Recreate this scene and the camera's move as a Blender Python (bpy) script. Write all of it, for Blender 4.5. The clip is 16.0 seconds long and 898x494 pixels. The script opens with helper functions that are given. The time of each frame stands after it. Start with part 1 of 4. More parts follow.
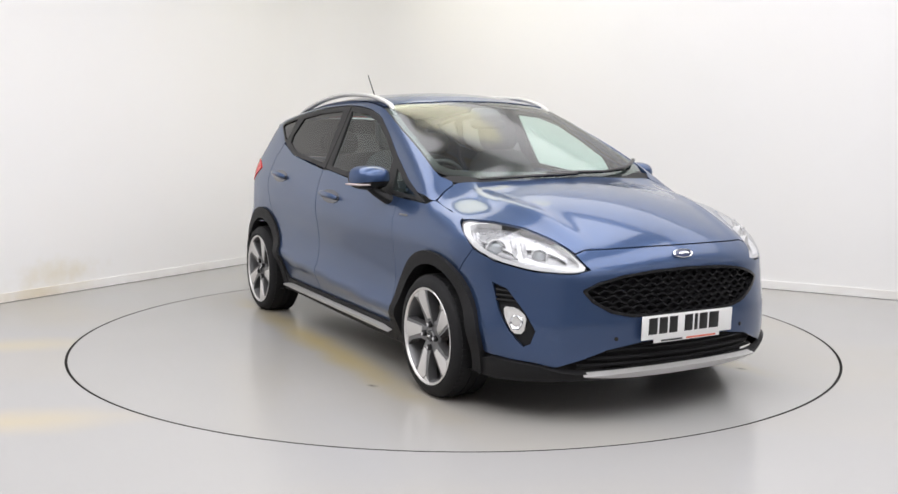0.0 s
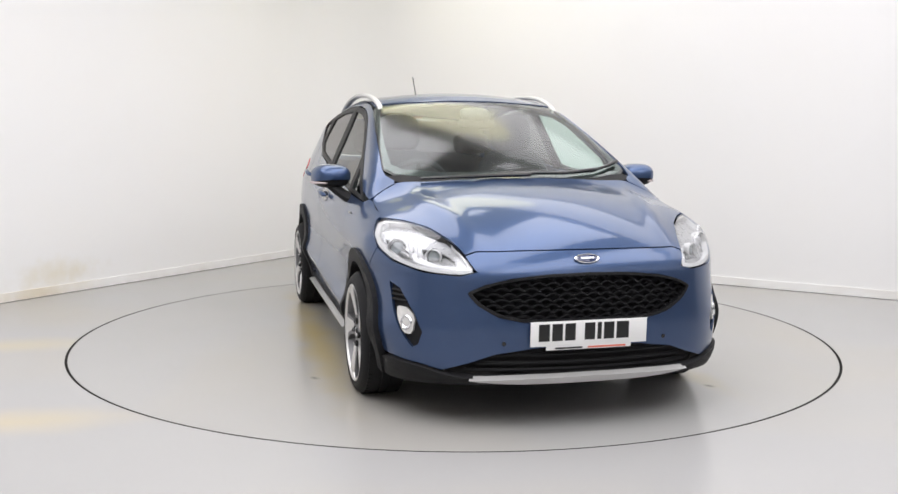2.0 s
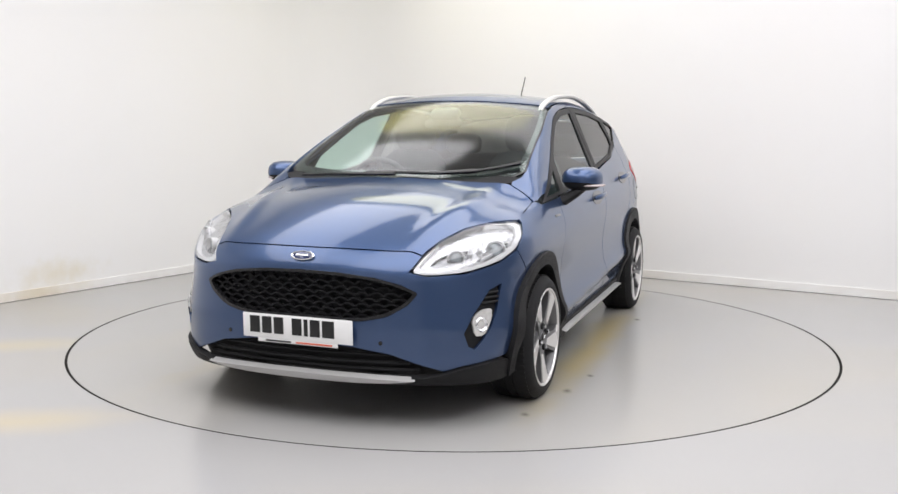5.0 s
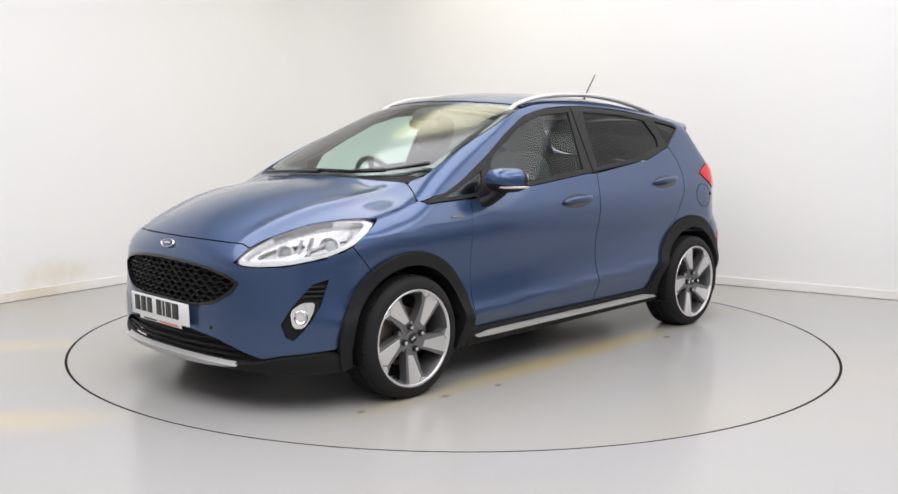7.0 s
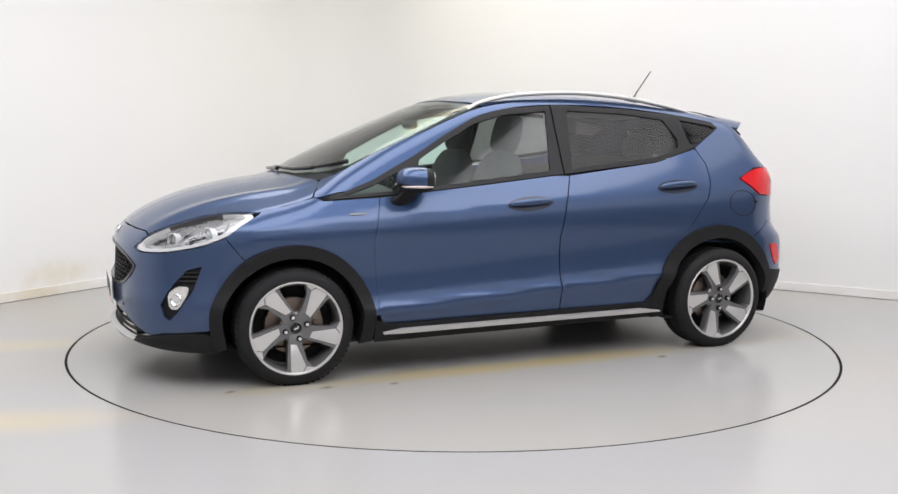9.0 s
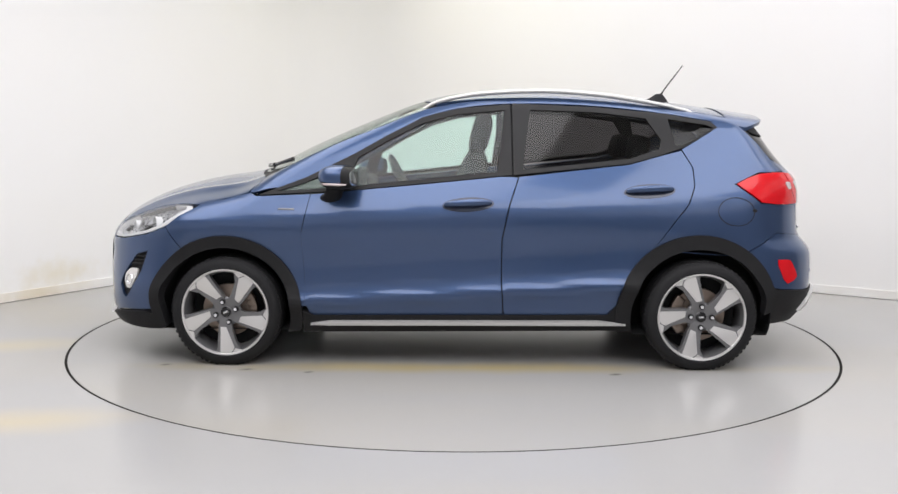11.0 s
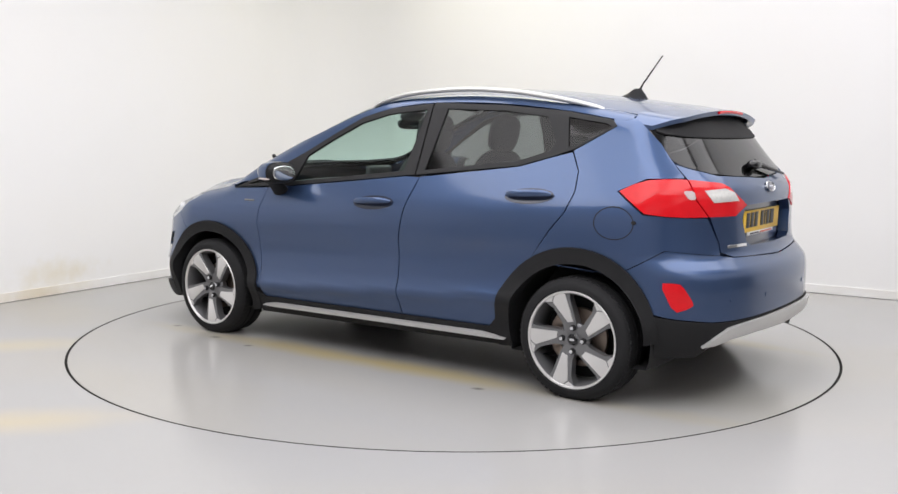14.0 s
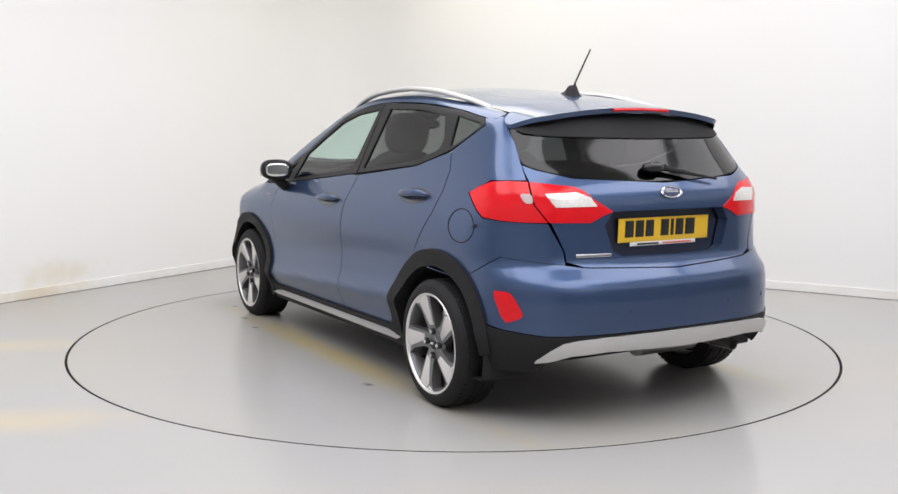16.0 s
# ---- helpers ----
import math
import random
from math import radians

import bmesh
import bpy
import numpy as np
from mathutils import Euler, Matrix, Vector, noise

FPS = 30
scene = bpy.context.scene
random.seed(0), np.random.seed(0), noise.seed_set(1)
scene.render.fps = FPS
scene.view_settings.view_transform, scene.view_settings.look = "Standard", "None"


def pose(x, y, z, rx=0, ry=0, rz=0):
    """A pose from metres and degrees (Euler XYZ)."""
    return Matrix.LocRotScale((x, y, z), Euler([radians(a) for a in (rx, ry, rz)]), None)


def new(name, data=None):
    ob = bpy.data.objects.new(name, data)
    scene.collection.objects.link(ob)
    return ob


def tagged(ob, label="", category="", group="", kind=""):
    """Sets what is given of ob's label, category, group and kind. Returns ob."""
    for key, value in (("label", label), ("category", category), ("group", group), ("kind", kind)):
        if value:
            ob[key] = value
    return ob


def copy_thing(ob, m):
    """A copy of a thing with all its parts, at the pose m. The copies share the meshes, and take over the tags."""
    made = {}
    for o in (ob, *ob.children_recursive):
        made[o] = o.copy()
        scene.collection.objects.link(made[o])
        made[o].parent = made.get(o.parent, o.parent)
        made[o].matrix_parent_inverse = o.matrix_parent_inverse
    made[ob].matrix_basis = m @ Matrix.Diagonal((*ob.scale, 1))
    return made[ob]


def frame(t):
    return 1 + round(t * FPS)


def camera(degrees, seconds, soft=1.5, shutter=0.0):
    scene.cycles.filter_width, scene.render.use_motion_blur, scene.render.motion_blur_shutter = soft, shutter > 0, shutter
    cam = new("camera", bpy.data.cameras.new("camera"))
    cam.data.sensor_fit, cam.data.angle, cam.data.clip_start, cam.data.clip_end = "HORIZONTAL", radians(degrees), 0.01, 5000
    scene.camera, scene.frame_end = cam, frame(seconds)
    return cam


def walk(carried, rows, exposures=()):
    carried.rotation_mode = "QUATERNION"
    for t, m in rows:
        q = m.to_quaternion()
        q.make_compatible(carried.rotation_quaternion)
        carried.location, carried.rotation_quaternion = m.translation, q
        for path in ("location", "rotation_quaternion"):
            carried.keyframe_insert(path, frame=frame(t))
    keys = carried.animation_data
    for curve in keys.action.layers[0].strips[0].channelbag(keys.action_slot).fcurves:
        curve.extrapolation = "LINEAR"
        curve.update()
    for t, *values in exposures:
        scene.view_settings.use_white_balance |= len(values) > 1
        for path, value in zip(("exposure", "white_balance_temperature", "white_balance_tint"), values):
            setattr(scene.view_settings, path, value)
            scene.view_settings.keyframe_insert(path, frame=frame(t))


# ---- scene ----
# ---- camera ----
cam = camera(50.0, 16.0, soft=1.5)
STAND = pose(0, -5.858, 1.243, 90 - 6.905, 0, 0.28) @ pose(0, 0, 0, 0, 0, 0.407)
walk(cam, [(0.0, STAND), (16.0, STAND)])

# heading of the turntable, degrees, time by time
TURN = [(0.0, -60.3), (0.5, -61.5), (1.0, -64.4), (1.5, -68.8), (2.0, -74.7), (2.5, -80.5), (3.0, -86.6), (3.5, -92.5), (4.0, -98.5),
        (4.5, -104.5), (5.0, -110.4), (5.5, -116.4), (6.0, -122.3), (6.5, -128.3), (7.0, -134.3), (7.5, -140.1), (8.0, -146.0),
        (8.5, -152.0), (9.0, -158.0), (9.5, -163.8), (10.0, -169.6), (10.5, -175.4), (11.0, -181.1), (11.5, -186.8), (12.0, -192.5),
        (12.5, -198.0), (13.0, -203.7), (13.5, -209.6), (14.0, -215.6), (14.5, -221.5), (15.0, -227.4), (15.5, -233.4), (16.0, -239.4)]

# ---- light: white studio, area lights added at the unseen ceiling ----
world = bpy.data.worlds.new("studio_air")
scene.world = world
world.use_nodes = True
world.node_tree.nodes["Background"].inputs[0].default_value = (0.9, 0.95, 1.0, 1)
world.node_tree.nodes["Background"].inputs[1].default_value = 0.05
scene.view_settings.exposure = 0.12


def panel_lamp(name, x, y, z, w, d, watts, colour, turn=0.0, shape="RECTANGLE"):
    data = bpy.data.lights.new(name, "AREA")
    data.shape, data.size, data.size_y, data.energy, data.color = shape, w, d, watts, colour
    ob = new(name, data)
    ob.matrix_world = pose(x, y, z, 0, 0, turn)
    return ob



# ---- materials ----
def material(name, colour, rough=0.5, metal=0.0, coat=0.0, glow=0.0, bump=0.0, bump_scale=60.0, vary=0.08, vary_scale=3.0, spec=0.5, grain=0.0, grain_scale=300.0):
    m = bpy.data.materials.new(name)
    m.use_nodes = True
    nt = m.node_tree
    b = nt.nodes["Principled BSDF"]
    b.inputs["Roughness"].default_value = rough
    b.inputs["Metallic"].default_value = metal
    b.inputs["Coat Weight"].default_value = coat
    b.inputs["Coat Roughness"].default_value = 0.07
    b.inputs["Specular IOR Level"].default_value = spec
    b.inputs["Base Color"].default_value = (*colour, 1)
    co = nt.nodes.new("ShaderNodeTexCoord")
    if vary:
        n = nt.nodes.new("ShaderNodeTexNoise")
        n.inputs["Scale"].default_value, n.inputs["Detail"].default_value = vary_scale, 5
        nt.links.new(co.outputs["Object"], n.inputs["Vector"])
        mix = nt.nodes.new("ShaderNodeMix")
        mix.data_type = "RGBA"
        mix.inputs["A"].default_value = (*[c * (1 - vary) for c in colour], 1)
        mix.inputs["B"].default_value = (*[min(1, c * (1 + vary)) for c in colour], 1)
        nt.links.new(n.outputs["Fac"], mix.inputs["Factor"])
        nt.links.new(mix.outputs["Result"], b.inputs["Base Color"])
        r = nt.nodes.new("ShaderNodeMapRange")
        r.inputs["To Min"].default_value, r.inputs["To Max"].default_value = rough * 0.85, min(1, rough * 1.15)
        nt.links.new(n.outputs["Fac"], r.inputs["Value"])
        nt.links.new(r.outputs["Result"], b.inputs["Roughness"])
    if bump:
        n2 = nt.nodes.new("ShaderNodeTexNoise")
        n2.inputs["Scale"].default_value, n2.inputs["Detail"].default_value = bump_scale, 4
        nt.links.new(co.outputs["Object"], n2.inputs["Vector"])
        bp = nt.nodes.new("ShaderNodeBump")
        bp.inputs["Strength"].default_value, bp.inputs["Distance"].default_value = bump, 0.002
        nt.links.new(n2.outputs["Fac"], bp.inputs["Height"])
        nt.links.new(bp.outputs["Normal"], b.inputs["Normal"])
    if glow:
        b.inputs["Emission Color"].default_value = (*colour, 1)
        b.inputs["Emission Strength"].default_value = glow
    return m


def glass(name, tint, rough=0.0, gloss=0.08):
    """A thin pane: mostly see-through, tinted, with a mirror's gloss at a slant."""
    m = bpy.data.materials.new(name)
    m.use_nodes = True
    nt = m.node_tree
    nt.nodes.clear()
    out = nt.nodes.new("ShaderNodeOutputMaterial")
    tr = nt.nodes.new("ShaderNodeBsdfTransparent")
    tr.inputs["Color"].default_value = (*tint, 1)
    gl = nt.nodes.new("ShaderNodeBsdfGlossy")
    gl.inputs["Roughness"].default_value = rough
    fr = nt.nodes.new("ShaderNodeLayerWeight")
    fr.inputs["Blend"].default_value = 0.5
    pw = nt.nodes.new("ShaderNodeMath")
    pw.operation = "POWER"
    pw.inputs[1].default_value = 4.5
    nt.links.new(fr.outputs["Facing"], pw.inputs[0])
    sc = nt.nodes.new("ShaderNodeMath")
    sc.operation, sc.use_clamp = "MULTIPLY_ADD", True
    sc.inputs[1].default_value, sc.inputs[2].default_value = 0.9, gloss
    mx = nt.nodes.new("ShaderNodeMixShader")
    nt.links.new(pw.outputs[0], sc.inputs[0])
    nt.links.new(sc.outputs[0], mx.inputs[0])
    nt.links.new(tr.outputs[0], mx.inputs[1])
    nt.links.new(gl.outputs[0], mx.inputs[2])
    nt.links.new(mx.outputs[0], out.inputs[0])
    return m


def stained(name, colour, stain, rough, amount, scale, stretch, bump=0.0, coat=0.0, spec=0.5):
    """Paint with broad, stretched stains of another colour."""
    m = material(name, colour, rough, vary=0.03, vary_scale=1.3, bump=bump, bump_scale=25, coat=coat, spec=spec)
    nt = m.node_tree
    b = nt.nodes["Principled BSDF"]
    nt.links.remove(b.inputs["Roughness"].links[0])
    b.inputs["Roughness"].default_value = rough
    base = b.inputs["Base Color"].links[0].from_socket
    co = nt.nodes.new("ShaderNodeTexCoord")
    mp = nt.nodes.new("ShaderNodeMapping")
    mp.inputs["Scale"].default_value = stretch
    n = nt.nodes.new("ShaderNodeTexNoise")
    n.inputs["Scale"].default_value, n.inputs["Detail"].default_value, n.inputs["Roughness"].default_value = scale, 2.5, 0.45
    ramp = nt.nodes.new("ShaderNodeValToRGB")
    ramp.color_ramp.elements[0].position, ramp.color_ramp.elements[1].position = 0.46, 0.82
    ramp.color_ramp.elements[1].color = (amount, amount, amount, 1)
    mix = nt.nodes.new("ShaderNodeMix")
    mix.data_type = "RGBA"
    mix.inputs["B"].default_value = (*stain, 1)
    nt.links.new(co.outputs["Object"], mp.inputs["Vector"])
    nt.links.new(mp.outputs[0], n.inputs["Vector"])
    nt.links.new(n.outputs["Fac"], ramp.inputs["Fac"])
    nt.links.new(ramp.outputs["Color"], mix.inputs["Factor"])
    nt.links.new(base, mix.inputs["A"])
    nt.links.new(mix.outputs["Result"], b.inputs["Base Color"])
    return m


def spot(mat, centre, radii, turn, colour, amount, scale=4.0):
    """One stain with a ragged edge at a place of the surface."""
    nt = mat.node_tree
    b = nt.nodes["Principled BSDF"]
    base = b.inputs["Base Color"].links[0].from_socket
    co = nt.nodes.new("ShaderNodeTexCoord")
    mp = nt.nodes.new("ShaderNodeMapping")
    mp.vector_type = "TEXTURE"
    mp.inputs["Location"].default_value = centre
    mp.inputs["Rotation"].default_value = (0, 0, radians(turn))
    mp.inputs["Scale"].default_value = radii
    ln = nt.nodes.new("ShaderNodeVectorMath")
    ln.operation = "LENGTH"
    n = nt.nodes.new("ShaderNodeTexNoise")
    n.inputs["Scale"].default_value, n.inputs["Detail"].default_value = scale, 4
    ad = nt.nodes.new("ShaderNodeMath")
    ad.operation = "ADD"
    mr = nt.nodes.new("ShaderNodeMapRange")
    mr.interpolation_type = "SMOOTHSTEP"
    mr.inputs["From Min"].default_value, mr.inputs["From Max"].default_value = 1.5, 0.35
    mr.inputs["To Min"].default_value, mr.inputs["To Max"].default_value = 0, amount
    mix = nt.nodes.new("ShaderNodeMix")
    mix.data_type = "RGBA"
    mix.inputs["B"].default_value = (*colour, 1)
    nt.links.new(co.outputs["Object"], mp.inputs["Vector"])
    nt.links.new(mp.outputs[0], ln.inputs[0])
    nt.links.new(co.outputs["Object"], n.inputs["Vector"])
    nt.links.new(ln.outputs["Value"], ad.inputs[0])
    nt.links.new(n.outputs["Fac"], ad.inputs[1])
    nt.links.new(ad.outputs[0], mr.inputs["Value"])
    nt.links.new(mr.outputs["Result"], mix.inputs["Factor"])
    nt.links.new(base, mix.inputs["A"])
    nt.links.new(mix.outputs["Result"], b.inputs["Base Color"])


PAINT = material("blue_metallic_paint", (0.048, 0.084, 0.180), 0.36, 0.75, coat=1.0, vary=0.05, vary_scale=900)
PAINT.node_tree.nodes["Principled BSDF"].inputs["Coat Roughness"].default_value = 0.09
PAINT.node_tree.nodes["Principled BSDF"].inputs["Specular Tint"].default_value = (0.55, 0.60, 0.68, 1)
PAINT.node_tree.nodes["Principled BSDF"].inputs["Coat IOR"].default_value = 1.45
PLASTIC = material("black_textured_plastic", (0.013, 0.013, 0.014), 0.6, bump=0.35, bump_scale=700, vary=0.15, vary_scale=8, spec=0.22)
GLOSS_BLACK = material("black_gloss_trim", (0.012, 0.012, 0.013), 0.2, vary=0.1)
DARK = material("dark_recess", (0.008, 0.008, 0.009), 0.8, vary=0.1)
RUBBER = material("tyre_rubber", (0.013, 0.013, 0.014), 0.7, bump=0.3, bump_scale=300, vary=0.2, vary_scale=12, spec=0.25)
ALLOY = material("machined_alloy", (0.72, 0.71, 0.70), 0.32, 0.7, vary=0.03, vary_scale=2)
ALLOY_DARK = material("grey_alloy", (0.19, 0.19, 0.195), 0.4, 0.6, vary=0.06, vary_scale=3)
STEEL = material("rusty_disc", (0.3, 0.24, 0.2), 0.4, 0.8, vary=0.3, vary_scale=14)
SILVER = material("satin_silver_trim", (0.55, 0.545, 0.535), 0.38, 0.4, vary=0.03)
CHROME = material("chrome", (0.85, 0.86, 0.88), 0.08, 1.0, vary=0.02)
WHITE_LAMP = material("lamp_reflector", (0.42, 0.43, 0.45), 0.2, 0.9, vary=0.1, vary_scale=40)
LAMP_WHITE = material("white_light_guide", (0.64, 0.64, 0.64), 0.3, vary=0.02)
RED = material("red_lamp_plastic", (0.62, 0.008, 0.014), 0.10, coat=0.0, spec=0.4, vary=0.1, vary_scale=30)
AMBER = material("amber_lens", (0.75, 0.4, 0.2), 0.2, vary=0.05)
PLATE_WHITE = material("white_plate", (0.83, 0.83, 0.82), 0.3, vary=0.02)
PLATE_YELLOW = material("yellow_plate", (0.8, 0.5, 0.03), 0.3, vary=0.02)
INK = material("black_ink", (0.01, 0.01, 0.01), 0.4, vary=0.0)
RED_INK = material("red_ink", (0.7, 0.16, 0.1), 0.4, vary=0.0)
CLOTH = material("charcoal_seat_cloth", (0.028, 0.029, 0.032), 0.9, bump=0.4, bump_scale=400, vary=0.2, vary_scale=10)
CABIN = material("dark_cabin_plastic", (0.03, 0.031, 0.034), 0.6, bump=0.3, bump_scale=500, vary=0.15)
LINING = material("pale_headlining", (0.55, 0.55, 0.53), 0.9, vary=0.04)
MIRROR = material("mirror_glass", (0.9, 0.92, 0.92), 0.02, 1.0, vary=0.0)
CLEAR = glass("clear_glass", (0.78, 0.93, 0.89), 0.05, 0.045)
WINDSCREEN = glass("windscreen_glass", (0.82, 0.95, 0.90), 0.12, 0.07)
PRIVACY = glass("privacy_glass", (0.21, 0.205, 0.21), 0.06, 0.03)
LENS = glass("lamp_lens", (0.95, 0.96, 0.97))
REAR_GLASS = glass("dark_rear_glass", (0.06, 0.06, 0.063), 0.08, 0.05)
FRAME_BLACK = material("black_window_trim", (0.014, 0.014, 0.015), 0.5, vary=0.12, vary_scale=6, spec=0.28)
LAMP_HOUSING = material("dark_lamp_housing", (0.25, 0.25, 0.255), 0.25, 0.8, vary=0.2, vary_scale=40)
PROJECTOR = material("projector_glass", (0.35, 0.38, 0.4), 0.05, 0.3, coat=1.0, vary=0.2, vary_scale=40)
SMOKED = material("smoked_lens", (0.5, 0.42, 0.42), 0.15, coat=1.0, vary=0.15, vary_scale=50)
CLEAR_LENS = material("pale_clear_lens", (0.72, 0.71, 0.69), 0.12, 0.35, coat=1.0, vary=0.25, vary_scale=60)
BADGE_BLUE = material("badge_blue_enamel", (0.02, 0.03, 0.09), 0.15, coat=1.0, vary=0.05)
# Dark blue with recess shade put into it, for handle dishes and plate recess
RECESS_SHADE = material("recess_shade_paint", (0.012, 0.018, 0.04), 0.35, 0.5, coat=1.0, vary=0.05)
WALL = stained("white_wall_paint", (0.848, 0.845, 0.838), (0.7, 0.65, 0.55), 0.75, 0.10, 1.3, (1, 1, 1), bump=0.1)
SKIRT = stained("white_skirting_paint", (0.86, 0.855, 0.84), (0.6, 0.5, 0.35), 0.5, 0.3, 2.0, (1, 1, 1))
FLOOR = stained("grey_floor_paint", (0.385, 0.382, 0.376), (0.50, 0.42, 0.27), 0.2, 0.35, 0.35, (0.5, 1.8, 1), spec=0.32)
DISC = stained("turntable_paint", (0.375, 0.371, 0.362), (0.48, 0.41, 0.27), 0.2, 0.35, 0.4, (0.6, 1.8, 1), spec=0.32)
# Black for the turntable's gap, with the gap's shade put into the colour
GAP_BLACK = material("black_gap_fill", (0.012, 0.011, 0.010), 0.8, vary=0.3, vary_scale=20, spec=0.1)
GRILLE_BLACK = material("grille_black", (0.007, 0.007, 0.008), 0.55, vary=0.1, spec=0.2)
# Tones of the unseen boards and walls, set for reflections on the car
REFLECTION_DARK = material("dark_reflection_board", (0.16, 0.16, 0.165), 0.8, vary=0.08)
REFLECTION_GREY = material("grey_reflection_board", (0.45, 0.45, 0.455), 0.8, vary=0.08)
BACK_WALL = material("pale_back_wall", (0.72, 0.72, 0.715), 0.8, vary=0.05)
CEIL = material("white_ceiling_paint", (0.82, 0.82, 0.8), 0.8, vary=0.03)

spot(WALL, (-2.95, 1.25, 0.16), (0.5, 0.5, 0.16), 0, (0.7, 0.62, 0.42), 0.55, 9.0)
spot(SKIRT, (-3.0, 1.15, 0.04), (0.6, 0.6, 0.2), 0, (0.66, 0.55, 0.34), 0.6, 6.0)
spot(FLOOR, (-2.6, -0.47, 0), (1.0, 0.3, 1), 10, (0.55, 0.46, 0.28), 0.5, 1.6)
spot(FLOOR, (-1.95, -1.92, 0), (0.9, 0.26, 1), 12, (0.55, 0.45, 0.26), 0.55, 2.0)
for y in (0.88, -0.84):
    spot(DISC, (-0.1, y, 0), (2.3, 0.17, 1), 2 if y > 0 else -2, (0.45, 0.36, 0.17), 0.85, 2.0)
for x, y, r in ((1.05, 0.98, 0.035), (0.72, 1.02, 0.025), (-0.86, 0.99, 0.03), (0.9, -0.97, 0.03), (1.5, 0.9, 0.03)):
    spot(DISC, (x, y, 0), (r * 1.6, r, 1), 20, (0.08, 0.075, 0.07), 0.8, 14.0)
LAMP_BEZEL = material("satin_grey_lamp_bezel", (0.45, 0.45, 0.46), 0.28, 0.75, vary=0.12, vary_scale=40)
# ---- the car's skin: a smooth body in car space (x ahead, y left, z up, origin between the axles) ----
def curve(*knots):
    """A smooth curve through (u, value) knots, without overshoot."""
    u = np.array([k[0] for k in knots], float)
    v = np.array([k[1] for k in knots], float)
    h = np.diff(u)
    d = np.diff(v) / h
    m = np.zeros_like(v)
    m[0], m[-1] = d[0], d[-1]
    for i in range(1, len(v) - 1):
        if d[i - 1] * d[i] > 0:
            w1, w2 = 2 * h[i] + h[i - 1], h[i] + 2 * h[i - 1]
            m[i] = (w1 + w2) / (w1 / d[i - 1] + w2 / d[i])

    def at(q):
        q = np.asarray(q, float)
        i = np.clip(np.searchsorted(u, q) - 1, 0, len(h) - 1)
        t = (np.clip(q, u[0], u[-1]) - u[i]) / h[i]
        return (v[i] * (1 + 2 * t) * (1 - t) ** 2 + m[i] * h[i] * t * (1 - t) ** 2
                + v[i + 1] * t * t * (3 - 2 * t) + m[i + 1] * h[i] * t * t * (t - 1))
    return at


top_line = curve((-1.9, 1.25), (-1.6, 1.345), (-1.3, 1.399), (-1.0, 1.435), (-0.7, 1.464), (-0.4, 1.476), (-0.1, 1.470),
                 (0.1, 1.449), (0.25, 1.414), (0.5, 1.320), (0.8, 1.193), (1.0, 1.096), (1.12, 1.03), (1.2, 1.002), (1.42, 0.967),
                 (1.58, 0.934), (1.73, 0.888), (1.88, 0.820), (1.97, 0.758), (2.05, 0.69), (2.2, 0.5))
crown = curve((-1.9, 0.22), (-1.3, 0.2), (-0.3, 0.17), (0.3, 0.17), (0.95, 0.18), (1.4, 0.21), (1.9, 0.34), (2.1, 0.36))
waist = curve((-2.1, 0.7), (-1.95, 0.745), (-1.7, 0.808), (-1.4, 0.832), (-1.0, 0.845), (-0.5, 0.85), (0.0, 0.852), (0.5, 0.852),
              (1.0, 0.852), (1.4, 0.848), (1.75, 0.815), (2.1, 0.7))
tuck = curve((0.05, -0.11), (0.2, -0.064), (0.29, -0.040), (0.35, -0.015), (0.375, -0.002), (0.395, 0.0), (0.43, -0.014), (0.48, -0.027), (0.57, -0.034), (0.68, -0.023),
             (0.77, -0.007), (0.82, 0.002), (0.86, 0.003), (0.89, -0.006), (0.94, -0.030), (1.0, -0.065), (1.2, -0.17), (1.5, -0.31))
glasshouse = curve((-1.7, 0.735), (-1.45, 0.758), (-1.3, 0.764), (-0.6, 0.772), (0.0, 0.777), (0.6, 0.776), (1.2, 0.775), (1.6, 0.76))
nose = curve((0.1, 1.9), (0.16, 1.965), (0.2, 2.01), (0.25, 2.04), (0.33, 2.05), (0.42, 2.05), (0.5, 2.045), (0.6, 2.04), (0.66, 2.035),
             (0.72, 2.02), (0.76, 2.0), (0.85, 1.96), (1.05, 1.85))
tail = curve((0.1, -1.78), (0.22, -1.87), (0.3, -1.93), (0.4, -1.965), (0.55, -1.965), (0.61, -1.955), (0.655, -1.92), (0.7, -1.885),
             (0.8, -1.875), (0.9, -1.872), (0.97, -1.86), (1.02, -1.83), (1.08, -1.775), (1.2, -1.685), (1.3, -1.615), (1.45, -1.53))


ridge = curve((1.0, 0.58), (1.2, 0.555), (1.4, 0.535), (1.6, 0.49), (1.8, 0.455), (2.0, 0.43))
fade = curve((1.02, 0.0), (1.2, 0.7), (1.4, 1.0), (1.75, 0.9), (1.92, 0.3), (2.0, 0.0))


def smax(a, b, k):
    h = np.maximum(k - np.abs(a - b), 0) / k
    return np.maximum(a, b) + h * h * k / 4


